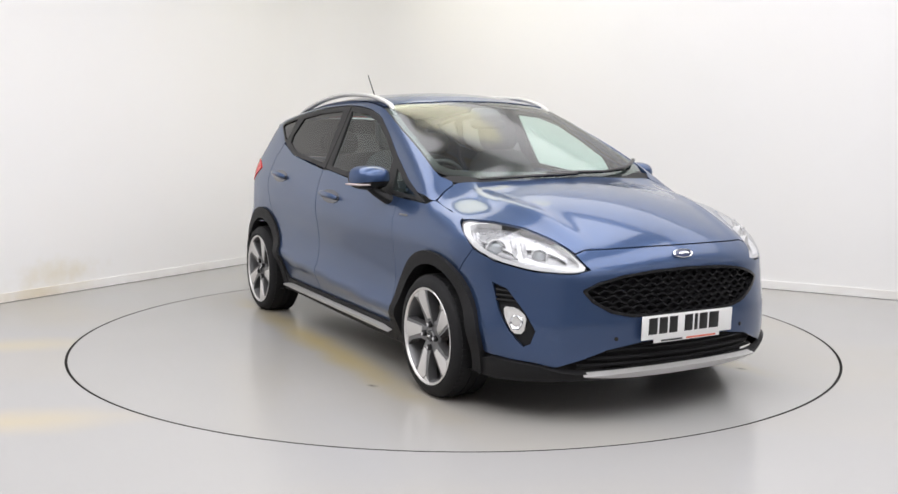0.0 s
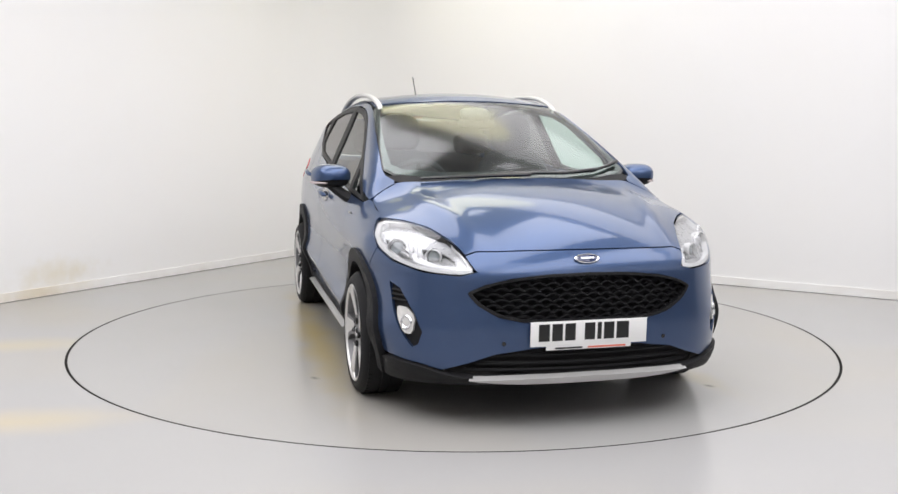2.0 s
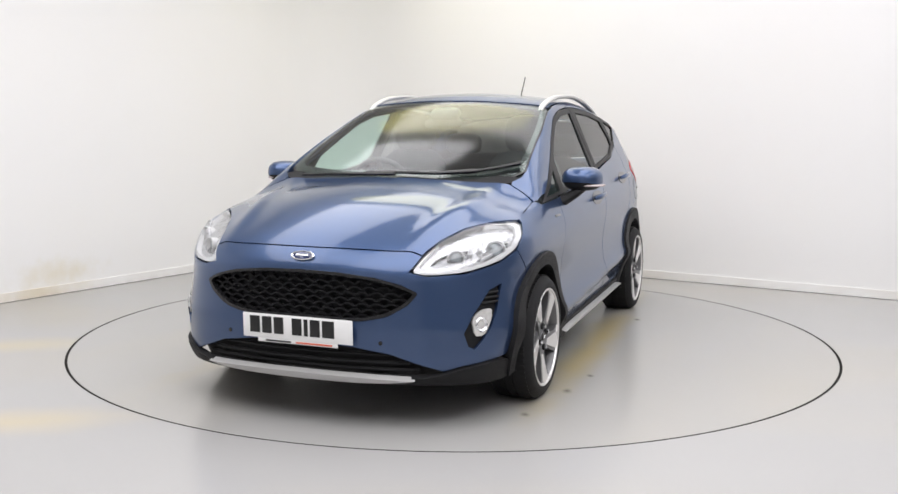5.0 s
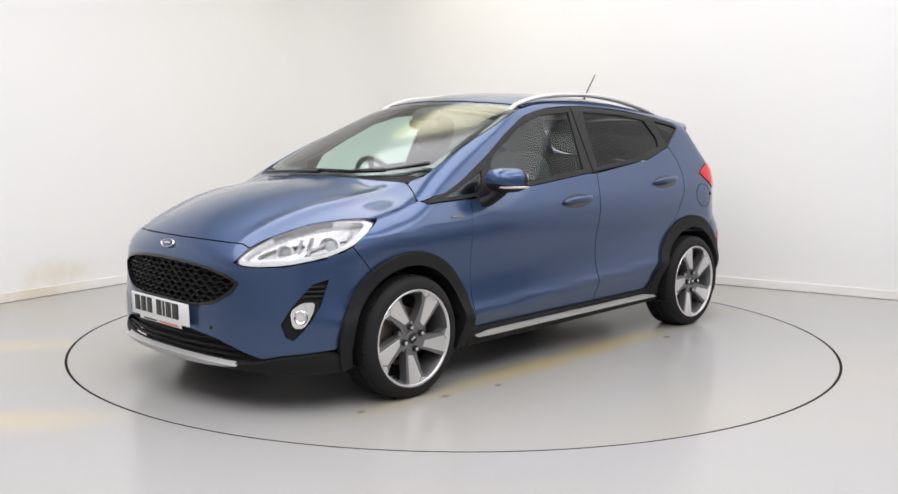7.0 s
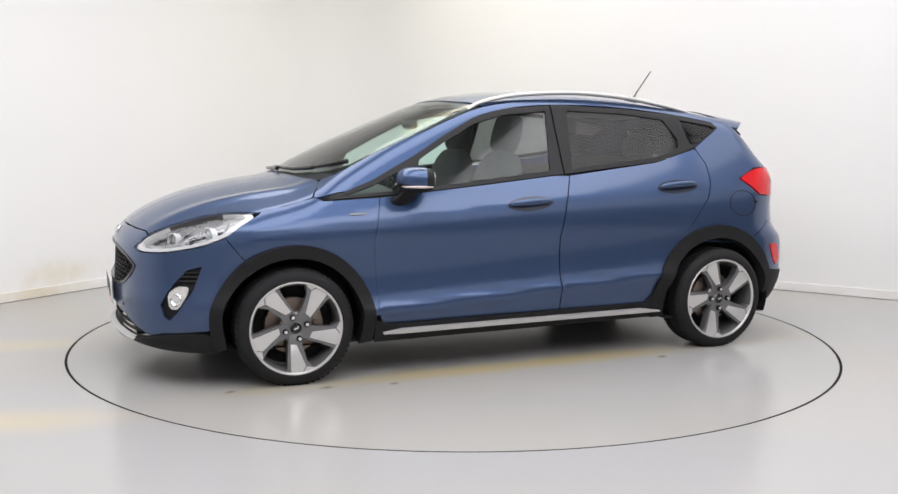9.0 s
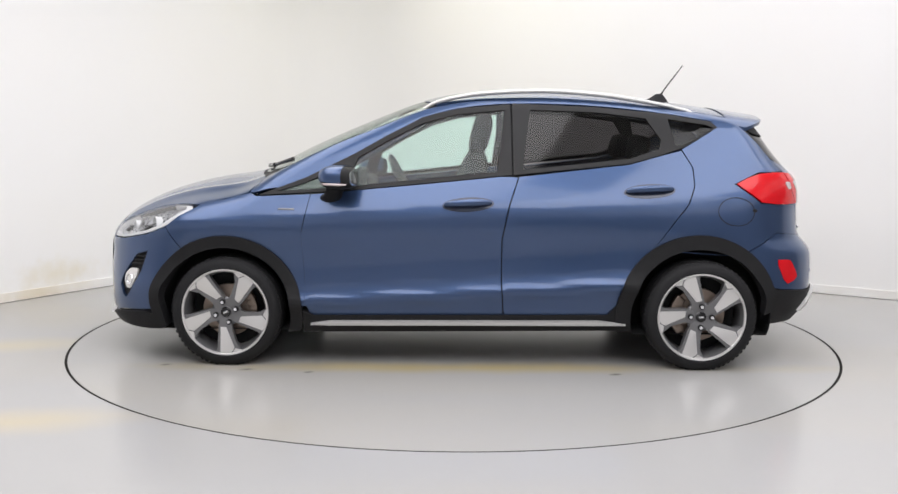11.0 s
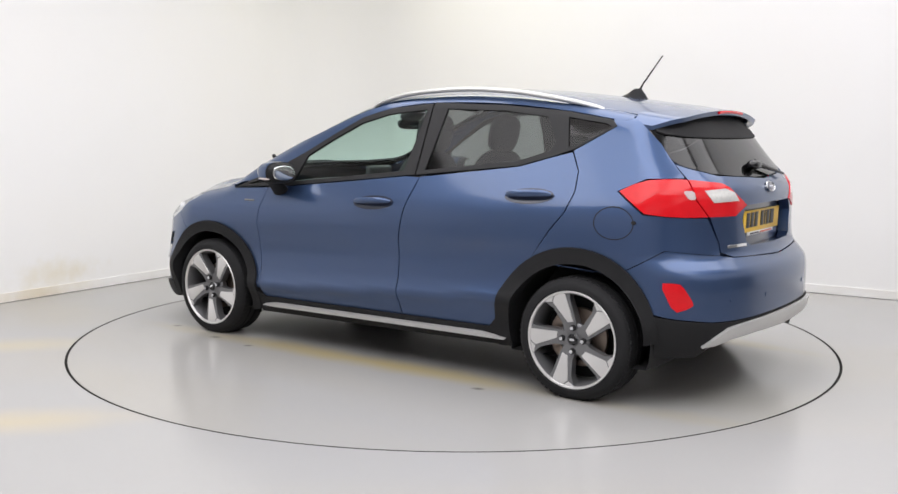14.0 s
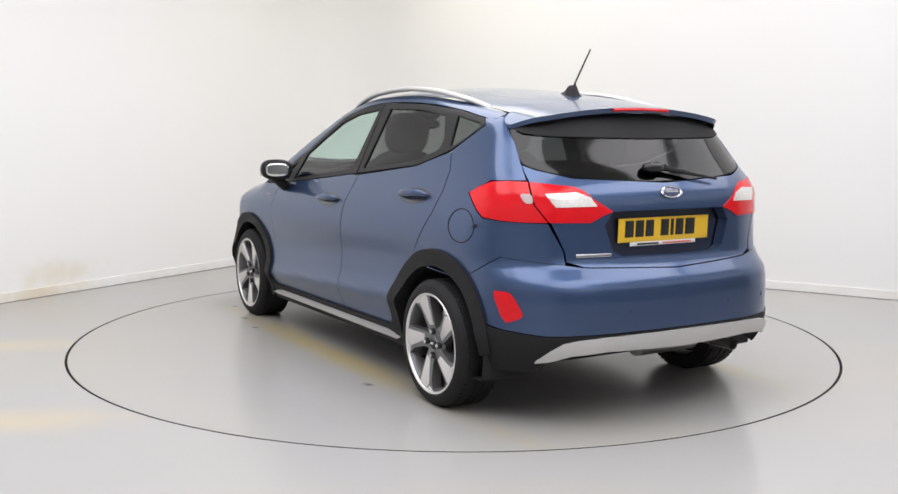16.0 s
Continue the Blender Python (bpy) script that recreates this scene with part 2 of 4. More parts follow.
def skin(x, y, z):
    """Below zero inside the body, zero on its skin."""
    a = np.abs(y)
    w = np.clip((z - 0.4) / 0.45, 0, 1)
    w = w * w * (3 - 2 * w)
    doors = np.clip((1.25 - np.abs(x)) / 0.4, 0, 1)
    lift = z + 0.075 * x * w + 0.06 * x * (1 - w) * doors
    arch = np.exp(-((np.abs(x) - 1.3) / 0.3) ** 2) * np.clip((0.85 - z) / 0.35, 0, 1)
    low = waist(x) + tuck(lift) + 0.016 * arch
    high = glasshouse(x) - 0.445 * (z - 0.95) + 0.008
    side = -smax(-low, -high, 0.075)
    over = top_line(x) - crown(x) * a ** 2 + 0.013 * np.exp(-((a - ridge(x)) / 0.05) ** 2) * fade(x)
    front = nose(z) - 0.268 * a ** 2 - (0.95 - 0.22 * np.clip((0.62 - z) / 0.2, 0, 1)) * a ** 6
    rear = tail(z) + 0.15 * a ** 2 + 0.95 * a ** 6 + 1.3 * np.clip(z - 1.06, 0, 0.3) * a ** 4
    f = smax(a - side, z - over, 0.06)
    return smax(smax(f, x - front, 0.06), rear - x, 0.07)


FORE, AFT, BEND = 1.2, -1.1, 0.7     # the core line inside the body, and the scale of its turns


def flat(dom, p):
    """A place near the skin as two coordinates: (x, y) seen from above, or (way round the body, z)."""
    x, y, z = p
    if dom == "top":
        return x, y
    if x > FORE:
        return FORE + BEND * math.atan2(x - FORE, y), z
    if x < AFT:
        return AFT - BEND * math.atan2(AFT - x, y), z
    return x, z


def lift(dom, uv, off=0.0):
    """Places and normals on the skin, raised by off, for an array of such coordinates."""
    u, v = uv[:, 0], uv[:, 1]
    if dom == "top":
        o = np.stack([u, v, 0 * u + 0.7], 1)
        d = np.tile([0.0, 0.0, 1.0], (len(u), 1))
    else:
        fa, ra = np.maximum(u - FORE, 0) / BEND, np.maximum(AFT - u, 0) / BEND
        o = np.stack([np.clip(u, AFT, FORE), 0 * u, v], 1)
        d = np.stack([np.sin(fa) - np.sin(ra), np.cos(fa + ra), 0 * u], 1)
    lo, hi = 0 * u, 0 * u + 1.6
    for _ in range(34):
        mid = (lo + hi) / 2
        p = o + d * mid[:, None]
        out = skin(p[:, 0], p[:, 1], p[:, 2]) > 0
        hi, lo = np.where(out, mid, hi), np.where(out, lo, mid)
    p = o + d * lo[:, None]
    e = 0.004
    g = np.stack([skin(*(p + e * s).T) - skin(*(p - e * s).T) for s in np.eye(3)], 1)
    n = g / np.maximum(np.linalg.norm(g, axis=1)[:, None], 1e-9)
    return p + n * off, n

# ---- mesh helpers ----
def mesh_object(name, verts, faces, mat, parent=None, normals=None, smooth=True, label=""):
    me = bpy.data.meshes.new(name)
    me.from_pydata([tuple(v) for v in verts], [], faces)
    me.materials.append(mat)
    if smooth:
        me.shade_smooth()
    if normals is not None:
        me.normals_split_custom_set_from_vertices([tuple(n) for n in normals])
    me.update()
    ob = new(name, me)
    ob.parent = parent
    if label:
        ob["label"] = label
    return ob


def part(name, bm, mat, parent=None, label="", smooth=True, angle=35):
    """Links a bmesh as one mesh object under a thing."""
    bmesh.ops.recalc_face_normals(bm, faces=bm.faces)
    me = bpy.data.meshes.new(name)
    bm.to_mesh(me)
    bm.free()
    me.materials.append(mat)
    if smooth:
        me.shade_smooth()
        me.set_sharp_from_angle(angle=radians(angle))
    ob = new(name, me)
    ob.parent = parent
    if label:
        ob["label"] = label
    return ob


def box(bm, sx, sy, sz, m=Matrix(), bevel=0.0, seg=2):
    r = bmesh.ops.create_cube(bm, size=1, matrix=m @ Matrix.Diagonal((sx, sy, sz, 1)))
    if bevel:
        es = list({e for v in r["verts"] for e in v.link_edges})
        bmesh.ops.bevel(bm, geom=es, offset=bevel, segments=seg, affect="EDGES", profile=0.5)


def rod(bm, r1, r2, length, m=Matrix(), seg=20, caps=True):
    bmesh.ops.create_cone(bm, cap_ends=caps, segments=seg, radius1=r1, radius2=r2, depth=length, matrix=m)


def tube(bm, pts, r, seg=8, squash=1.0):
    """A round bar along a line of places."""
    pts = [Vector(p) for p in pts]
    rings = []
    for i, p in enumerate(pts):
        t = (pts[min(i + 1, len(pts) - 1)] - pts[max(i - 1, 0)]).normalized()
        up = Vector((0, 0, 1)) if abs(t.z) < 0.9 else Vector((1, 0, 0))
        a = t.cross(up).normalized()
        b = a.cross(t)
        rr = r[i] if isinstance(r, (list, tuple)) else r
        rings.append([bm.verts.new(p + a * rr * math.cos(k * math.tau / seg) + b * rr * squash * math.sin(k * math.tau / seg)) for k in range(seg)])
    for q, w in zip(rings, rings[1:]):
        for k in range(seg):
            bm.faces.new((q[k], q[(k + 1) % seg], w[(k + 1) % seg], w[k]))
    bm.faces.new(rings[0][::-1])
    bm.faces.new(rings[-1])


def lathe(bm, profile, seg=48, m=Matrix(), close=False):
    """Turns (radius, y) pairs round the y axis."""
    rings = [[bm.verts.new(m @ Vector((r * math.cos(k * math.tau / seg), y, r * math.sin(k * math.tau / seg)))) for k in range(seg)] for r, y in profile]
    pairs = list(zip(rings, rings[1:])) + ([(rings[-1], rings[0])] if close else [])
    for q, w in pairs:
        for k in range(seg):
            bm.faces.new((q[k], q[(k + 1) % seg], w[(k + 1) % seg], w[k]))


def inside(p, poly):
    x, y = p[:, 0], p[:, 1]
    c = np.zeros(len(p), bool)
    n = len(poly)
    for i in range(n):
        (x1, y1), (x2, y2) = poly[i], poly[(i + 1) % n]
        if y1 != y2:
            c ^= ((y1 > y) != (y2 > y)) & (x < (x2 - x1) * (y - y1) / (y2 - y1) + x1)
    return c


def rim_gap(p, poly):
    a = np.array(poly)
    b = np.roll(a, -1, 0)
    best = np.full(len(p), 9.0)
    for q, w in zip(a, b):
        d = w - q
        t = np.clip(((p - q) @ d) / max(d @ d, 1e-12), 0, 1)
        best = np.minimum(best, np.linalg.norm(p - q - t[:, None] * d, axis=1))
    return best


def dense(poly, step, soft):
    """Closed outline: corners cut soft times, then split to the step."""
    q = [np.array(p, float) for p in poly]
    for _ in range(soft):
        q = [w for a, b in zip(q, q[1:] + q[:1]) for w in ((0.8 * a + 0.2 * b), (0.2 * a + 0.8 * b))]
    out = []
    for a, b in zip(q, q[1:] + q[:1]):
        n = max(1, int(np.ceil(np.linalg.norm(b - a) / step)))
        out += [a + (b - a) * i / n for i in range(n)]
    return out


from mathutils.geometry import delaunay_2d_cdt


def both(half):
    """A whole outline from its left half, listed from centre line to centre line."""
    return list(half) + [(x, -y, z) for x, y, z in reversed(half) if abs(y) > 1e-6]


def outline(dom, pts, step, soft):
    return [tuple(p) for p in dense([flat(dom, p) for p in pts], step, soft)]


def sheet(name, pts, mat, parent, dom="wrap", off=0.0, step=0.04, soft=1, depth=0.014, holes=(), mirror=1, flare=None, label=""):
    """A panel of the skin within an outline of places, with its edges turned in; mirror=-1 builds the other side."""
    poly = outline(dom, pts, step, soft)
    cuts = [outline(dom, h, step, soft) for h in holes]
    lo, hi = np.min(poly, 0), np.max(poly, 0)
    gx, gy = np.meshgrid(np.arange(lo[0], hi[0], step), np.arange(lo[1], hi[1], step * 0.87))
    gx = gx + (np.arange(gx.shape[0]) % 2)[:, None] * step / 2
    g = np.stack([gx.ravel(), gy.ravel()], 1)
    keep = inside(g, poly) & (rim_gap(g, poly) > step * 0.45)
    for c in cuts:
        keep &= ~inside(g, c) & (rim_gap(g, c) > step * 0.45)
    g = g[keep]
    vs, es, loops = [], [], []
    for c in [poly] + cuts:
        k = len(vs)
        vs += c
        es += [(k + i, k + (i + 1) % len(c)) for i in range(len(c))]
    nb = len(vs)
    vs += [tuple(q) for q in g]
    r = delaunay_2d_cdt([Vector(v) for v in vs], es, [], 0, 1e-5)
    uv = np.array([tuple(v) for v in r[0]])
    tri = [tuple(f) for f in r[2]]
    cen = np.array([uv[list(f)].mean(0) for f in tri])
    ok = inside(cen, poly)
    for c in cuts:
        ok &= ~inside(cen, c)
    tri = [f for f, o in zip(tri, ok) if o]
    if flare:
        w = np.clip((lift(dom, uv)[0][:, 0] - flare[0]) / (flare[1] - flare[0]), 0, 1)
        off = (off + flare[2] * w * w * (3 - 2 * w))[:, None]
    p, n = lift(dom, uv, off)
    # face the triangles outward
    a, b, c = (p[[f[i] for f in tri]] for i in range(3))
    out = (np.cross(b - a, c - a) * n[[f[0] for f in tri]]).sum(1) > 0
    tri = [f if o else f[::-1] for f, o in zip(tri, out)]
    verts, norms = list(p), list(n)
    if depth:
        count = {}
        for f in tri:
            for i in range(3):
                count[(f[i], f[(i + 1) % 3])] = 1
        for (i, j) in [e for e in count if (e[1], e[0]) not in count]:
            t = p[j] - p[i]
            o = np.cross(t, n[i])
            o /= max(np.linalg.norm(o), 1e-9)
            k = len(verts)
            verts += [p[i], p[j], p[j] - n[j] * depth, p[i] - n[i] * depth]
            norms += [o] * 4
            tri.append((k + 1, k, k + 3, k + 2))
    if mirror < 0:
        verts = [(v[0], -v[1], v[2]) for v in verts]
        norms = [(v[0], -v[1], v[2]) for v in norms]
        tri = [f[::-1] for f in tri]
    return mesh_object(name, verts, tri, mat, parent, norms, label=label)


def on_skin(x, y, z, off=0.0, dom="wrap"):
    p, n = lift(dom, np.array([flat(dom, (x, y, z))]), off)
    return Vector(p[0]), Vector(n[0])

# ---- the room ----
CORNER = Vector((-1.26, 4.09, 0))
D1, D2 = Vector((-0.5195, -0.8545, 0)), Vector((0.8545, -0.5195, 0))     # along the two seen walls, away from their corner
LONG, DEEP, HIGH, ROUND, THICK = 10.0, 8.6, 3.4, 0.7, 0.15


def wall_line(off):
    """The two seen walls with their rounded corner as one line on the floor, moved outward by off."""
    c = CORNER + (D1 + D2) * ROUND
    pts = [CORNER + D1 * LONG - D2 * off]
    for k in range(13):
        a = k / 12 * math.pi / 2
        pts.append(c - (D2 * math.cos(a) + D1 * math.sin(a)) * (ROUND + off))
    pts.append(CORNER + D2 * DEEP - D1 * off)
    return pts


def strip(name, inner, outer, z0, z1, mat, parent=None):
    bm = bmesh.new()
    n = len(inner)
    rows = [[bm.verts.new((p.x, p.y, z)) for p in line] for line, z in ((inner, z0), (inner, z1), (outer, z1), (outer, z0))]
    for a, b in zip(rows, rows[1:] + rows[:1]):
        for i in range(n - 1):
            bm.faces.new((a[i], a[i + 1], b[i + 1], b[i]))
    bm.faces.new([r[0] for r in rows])
    bm.faces.new([r[-1] for r in rows][::-1])
    return part(name, bm, mat, parent)


tagged(strip("wall_north", wall_line(0), wall_line(THICK), 0, HIGH, WALL), "scuffed white studio wall with a rounded corner", "wall", kind="structure")
tagged(strip("baseboard", wall_line(-0.014), wall_line(-0.001), 0.004, 0.068, SKIRT), "white painted low skirting board", "skirting", kind="structure")
# Unseen walls close the room; their tone shapes reflections on the car
far1, far2, far3 = CORNER + D1 * LONG, CORNER + D1 * LONG + D2 * DEEP, CORNER + D2 * DEEP
tagged(strip("wall_south", [far1, far2], [far1 + D1 * THICK, far2 + D1 * THICK], 0, HIGH, BACK_WALL), "unseen pale studio wall behind the camera", "wall", kind="structure")
tagged(strip("wall_east", [far2, far3], [far2 + D2 * THICK, far3 + D2 * THICK], 0, HIGH, BACK_WALL), "unseen pale studio wall beside the camera", "wall", kind="structure")

# Boards added out of view to darken the car's side reflections
tagged(strip("reflection_board_east", [far2 - D2 * 0.02, far3 - D2 * 0.02], [far2, far3], 0, 1.75, REFLECTION_DARK), "unseen dark board beside the camera, added for reflections on the car", "boarding", kind="structure")
tagged(strip("reflection_board_south", [far1 - D1 * 0.02, far2 - D1 * 0.02], [far1, far2], 0, 1.6, REFLECTION_GREY), "unseen grey board behind the camera, added for reflections on the car", "boarding", kind="structure")

RING = 2.23


def floor_with_hole():
    seg = 192
    ring = [(math.cos(k * math.tau / seg), math.sin(k * math.tau / seg)) for k in range(seg)]
    verts, faces = [], []
    for rad, z in ((RING + 0.007, -0.05), (RING + 0.007, 0), (4.5, 0), (7.5, 0), (14, 0)):
        verts += [(rad * c, rad * q, z) for c, q in ring]
    for j in range(4):
        for k in range(seg):
            a, b = j * seg + k, j * seg + (k + 1) % seg
            faces.append((a, a + seg, b + seg, b))
    faces.append(tuple(range(seg)))
    return mesh_object("floor", verts, faces, FLOOR, smooth=False)


tagged(floor_with_hole(), "pale grey painted floor with faint yellow stains", "floor", kind="structure")

bm = bmesh.new()
m = Matrix(((D1.x, D2.x, 0, 0), (D1.y, D2.y, 0, 0), (0, 0, 1, 0), (0, 0, 0, 1)))
mid = CORNER + D1 * LONG / 2 + D2 * DEEP / 2
box(bm, LONG + 0.4, DEEP + 0.4, 0.12, Matrix.Translation((mid.x, mid.y, HIGH + 0.062)) @ m)
tagged(part("ceiling", bm, CEIL), "plain white studio ceiling", "ceiling", kind="structure")

bm = bmesh.new()
lathe(bm, [(0.0001, 0), (RING - 0.009, 0), (RING - 0.007, 0.002), (RING - 0.007, 0.045), (0.0001, 0.045)], 192, pose(0, 0, 0, 90, 0, 0) @ pose(0, 0, 0, 180, 0, 0))
for v in bm.verts:
    v.co.z = -abs(v.co.z)
turntable = tagged(part("turntable", bm, DISC, angle=20), "flush round turntable painted grey like the floor", "turntable", kind="structure")

# Black ring fills the open gap; its colour stands for the shade inside
bm = bmesh.new()
lathe(bm, [(RING - 0.0068, -0.001), (RING + 0.0068, -0.001), (RING + 0.0068, -0.02), (RING - 0.0068, -0.02)], 192, close=True)
for v in bm.verts:
    v.co = Vector((v.co.x, v.co.z, v.co.y))
tagged(part("turntable_gap_ring", bm, GAP_BLACK), "thin dark gap round the turntable, filled by a black ring", "seal", kind="structure")

# unseen ceiling lights, added to light the walls, floor and car
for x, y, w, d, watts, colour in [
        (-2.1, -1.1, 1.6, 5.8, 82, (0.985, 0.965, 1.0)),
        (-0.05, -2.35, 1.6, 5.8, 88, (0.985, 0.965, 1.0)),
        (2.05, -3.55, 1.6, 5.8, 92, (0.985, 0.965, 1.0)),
        # wall wash, added only to brighten the back walls
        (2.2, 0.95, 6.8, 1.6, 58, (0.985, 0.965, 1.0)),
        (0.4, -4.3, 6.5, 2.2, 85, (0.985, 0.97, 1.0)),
        # yellow ellipse, added for the warm reflection on windscreen and bonnet
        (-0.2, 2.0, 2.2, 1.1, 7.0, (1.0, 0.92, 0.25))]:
    panel_lamp("unseen_ceiling_panel", x, y, HIGH - (0.08 if w == 2.2 else 0.03), w, d, watts, colour, -31.3, "ELLIPSE" if w == 2.2 else "RECTANGLE")

# ---- the car ----
car = new("car", None)
tagged(car, "metallic blue five-door hatchback with black wheel-arch cladding and silver roof rails", "car")
AXLE, WHEEL_Z, WHEEL_R = 1.2465, 0.285, 0.292
MID = 0.002


def arc(cx, r, a0, a1, n=14, y=0.8):
    return [(cx + r * math.cos(radians(a0 + (a1 - a0) * i / n)), y, WHEEL_Z + r * math.sin(radians(a0 + (a1 - a0) * i / n))) for i in range(n + 1)]


LAMP = [(1.937, 0.455, 0.665), (1.91, 0.51, 0.651), (1.82, 0.648, 0.658), (1.685, 0.772, 0.691), (1.565, 0.803, 0.736), (1.494, 0.791, 0.783),
        (1.405, 0.755, 0.842), (1.52, 0.684, 0.841), (1.65, 0.605, 0.82), (1.786, 0.54, 0.777), (1.882, 0.493, 0.727)]
GRILLE = [(2.034, 0, 0.661), (2.022, 0.177, 0.656), (1.991, 0.323, 0.64), (1.957, 0.424, 0.613), (1.932, 0.48, 0.583), (1.932, 0.483, 0.573),
          (1.95, 0.45, 0.528), (1.982, 0.373, 0.479), (2.011, 0.273, 0.457), (2.044, 0, 0.461)]
INTAKE = [(2.04, 0, 0.354), (2.005, 0.226, 0.347), (1.955, 0.377, 0.321), (1.905, 0.459, 0.282), (1.85, 0.546, 0.243), (1.87, 0.44, 0.228), (1.955, 0.232, 0.232), (1.985, 0, 0.238)]
FOG = [(1.676, 0.773, 0.597), (1.744, 0.741, 0.576), (1.79, 0.718, 0.523), (1.825, 0.697, 0.478), (1.863, 0.671, 0.405), (1.848, 0.686, 0.349), (1.824, 0.708, 0.334), (1.796, 0.731, 0.367), (1.757, 0.757, 0.425), (1.719, 0.767, 0.483)]
TAIL_LAMP = [(-1.422, 0.748, 0.976), (-1.48, 0.735, 1.006), (-1.544, 0.715, 1.028), (-1.62, 0.685, 1.034), (-1.703, 0.65, 1.032), (-1.735, 0.637, 0.94), (-1.782, 0.598, 0.868), (-1.72, 0.69, 0.868), (-1.649, 0.752, 0.872), (-1.56, 0.78, 0.882)]
GATE_LAMP = [(-1.708, 0.646, 1.031), (-1.791, 0.479, 1.013), (-1.812, 0.44, 0.995), (-1.837, 0.394, 0.955), (-1.856, 0.318, 0.910), (-1.85, 0.37, 0.892), (-1.842, 0.425, 0.866), (-1.786, 0.593, 0.868), (-1.74, 0.633, 0.94)]
PLATE_DISH = [(-1.86, 0, 0.912), (-1.86, 0.318, 0.91), (-1.86, 0.36, 0.852), (-1.86, 0.315, 0.742), (-1.86, 0.27, 0.722), (-1.86, 0, 0.718)]
REFLECTOR = [(-1.641, 0.778, 0.582), (-1.700, 0.752, 0.582), (-1.728, 0.736, 0.576), (-1.775, 0.704, 0.490), (-1.760, 0.72, 0.472), (-1.702, 0.754, 0.448)]

LIP = [(1.972 - 0.36 * (0.0377 * k) ** 2, 0.0377 * k) for k in range(13)]
LAMP_TOP = [(float(q[0]), float(q[1]) - 0.006) for q in lift("wrap", np.array([flat("wrap", p) for p in LAMP[:5:-1]]))[0]]
EDGE = LAMP_TOP + [(1.27, 0.750), (1.14, 0.748), (1.10, 0.68), (1.075, 0.61)]


def above(pts, dx, dy):
    """Places on the skin over (x, y) points moved by dx, dy."""
    uv = np.array([(x + dx, y + (dy if y else 0)) for x, y in pts])
    return [tuple(q) for q in lift("top", uv)[0]]



def headlamp(side):
    """Clear lens over a bright housing with a light guide, a projector and a dark inner bezel."""
    lens = sheet("headlamp", LAMP, LENS, car, off=0.001, step=0.03, mirror=side, depth=0.0)
    lens.visible_shadow = False
    cen = np.mean([flat("wrap", p) for p in LAMP], 0)

    def shrunk(k, du=0.0, dv=0.0):
        q = [(cen[0] + (flat("wrap", p)[0] - cen[0]) * k + du, cen[1] + (flat("wrap", p)[1] - cen[1]) * k + dv) for p in LAMP]
        out = []
        for u, v in q:
            a = (u - FORE) / BEND
            out.append((FORE + math.sin(a), math.cos(a), v))
        return out
    sheet("lamp_housing", LAMP, LAMP_HOUSING, lens, off=-0.045, step=0.03, mirror=side, depth=0)
    sheet("light_guide", shrunk(0.985), LAMP_WHITE, lens, off=-0.008, step=0.02, mirror=side, depth=0.03, holes=[shrunk(0.88, 0.006, 0.007)])
    sheet("inner_bezel", shrunk(0.87, 0.008, 0.007), LAMP_BEZEL, lens, off=-0.030, step=0.02, mirror=side, depth=0.01, holes=[shrunk(0.40, -0.085, -0.004), shrunk(0.34, 0.10, -0.018)])
    for du, dv, r in ((-0.075, 0.004, 0.042), (0.085, -0.012, 0.033)):
        a = (cen[0] + du - FORE) / BEND
        p, n = on_skin(FORE + math.sin(a), math.cos(a), cen[1] + dv, -0.032)
        ax = Vector((0.86, 0.5, 0.05)).normalized()
        q = Vector((0, 1, 0)).rotation_difference(ax).to_matrix().to_4x4()
        flip = Matrix.Diagonal((1, side, 1, 1))
        bm = bmesh.new()
        lathe(bm, [(r, -0.03), (r * 1.12, 0.004), (r * 1.02, 0.006), (r * 0.92, -0.012)], 28, flip @ Matrix.Translation(p) @ q)
        ring = part("projector_ring", bm, LAMP_WHITE, lens)
        bm = bmesh.new()
        bmesh.ops.create_uvsphere(bm, u_segments=20, v_segments=12, radius=r * 0.88, matrix=flip @ Matrix.Translation(p - ax * 0.02) @ q @ Matrix.Diagonal((1, 0.55, 1, 1)))
        part("projector_lens", bm, PROJECTOR, lens)
    for du, dv, tall in ((-0.005, 0.004, 0.085), (0.03, 0.0, 0.075), (-0.15, 0.03, 0.07)):
        a = (cen[0] + du - FORE) / BEND
        p, n = on_skin(FORE + math.sin(a), math.cos(a), cen[1] + dv, -0.02)
        bm = bmesh.new()
        box(bm, 0.009, 0.022, tall, Matrix.Diagonal((1, side, 1, 1)) @ Matrix.Translation(p) @ pose(0, 0, 0, 0, -22, 0), 0.002)
        part("reflector_fin", bm, LAMP_BEZEL, lens)


# painted panels on the centre line
sheet("bonnet", both([(x, y, 0) for x, y in LIP + EDGE] + [(1.13, 0.4, 0), (1.165, 0.2, 0), (1.175, 0, 0)]), PAINT, car, "top", step=0.03, soft=0)
sheet("roof", both([(0.25, 0, 0), (0.225, 0.3, 0), (0.175, 0.5, 0), (0.15, 0.555, 0), (-0.3, 0.535, 0), (-1.0, 0.535, 0), (-1.41, 0.54, 0), (-1.42, 0.3, 0), (-1.425, 0, 0)]),
      PAINT, car, "top", step=0.05, soft=0)
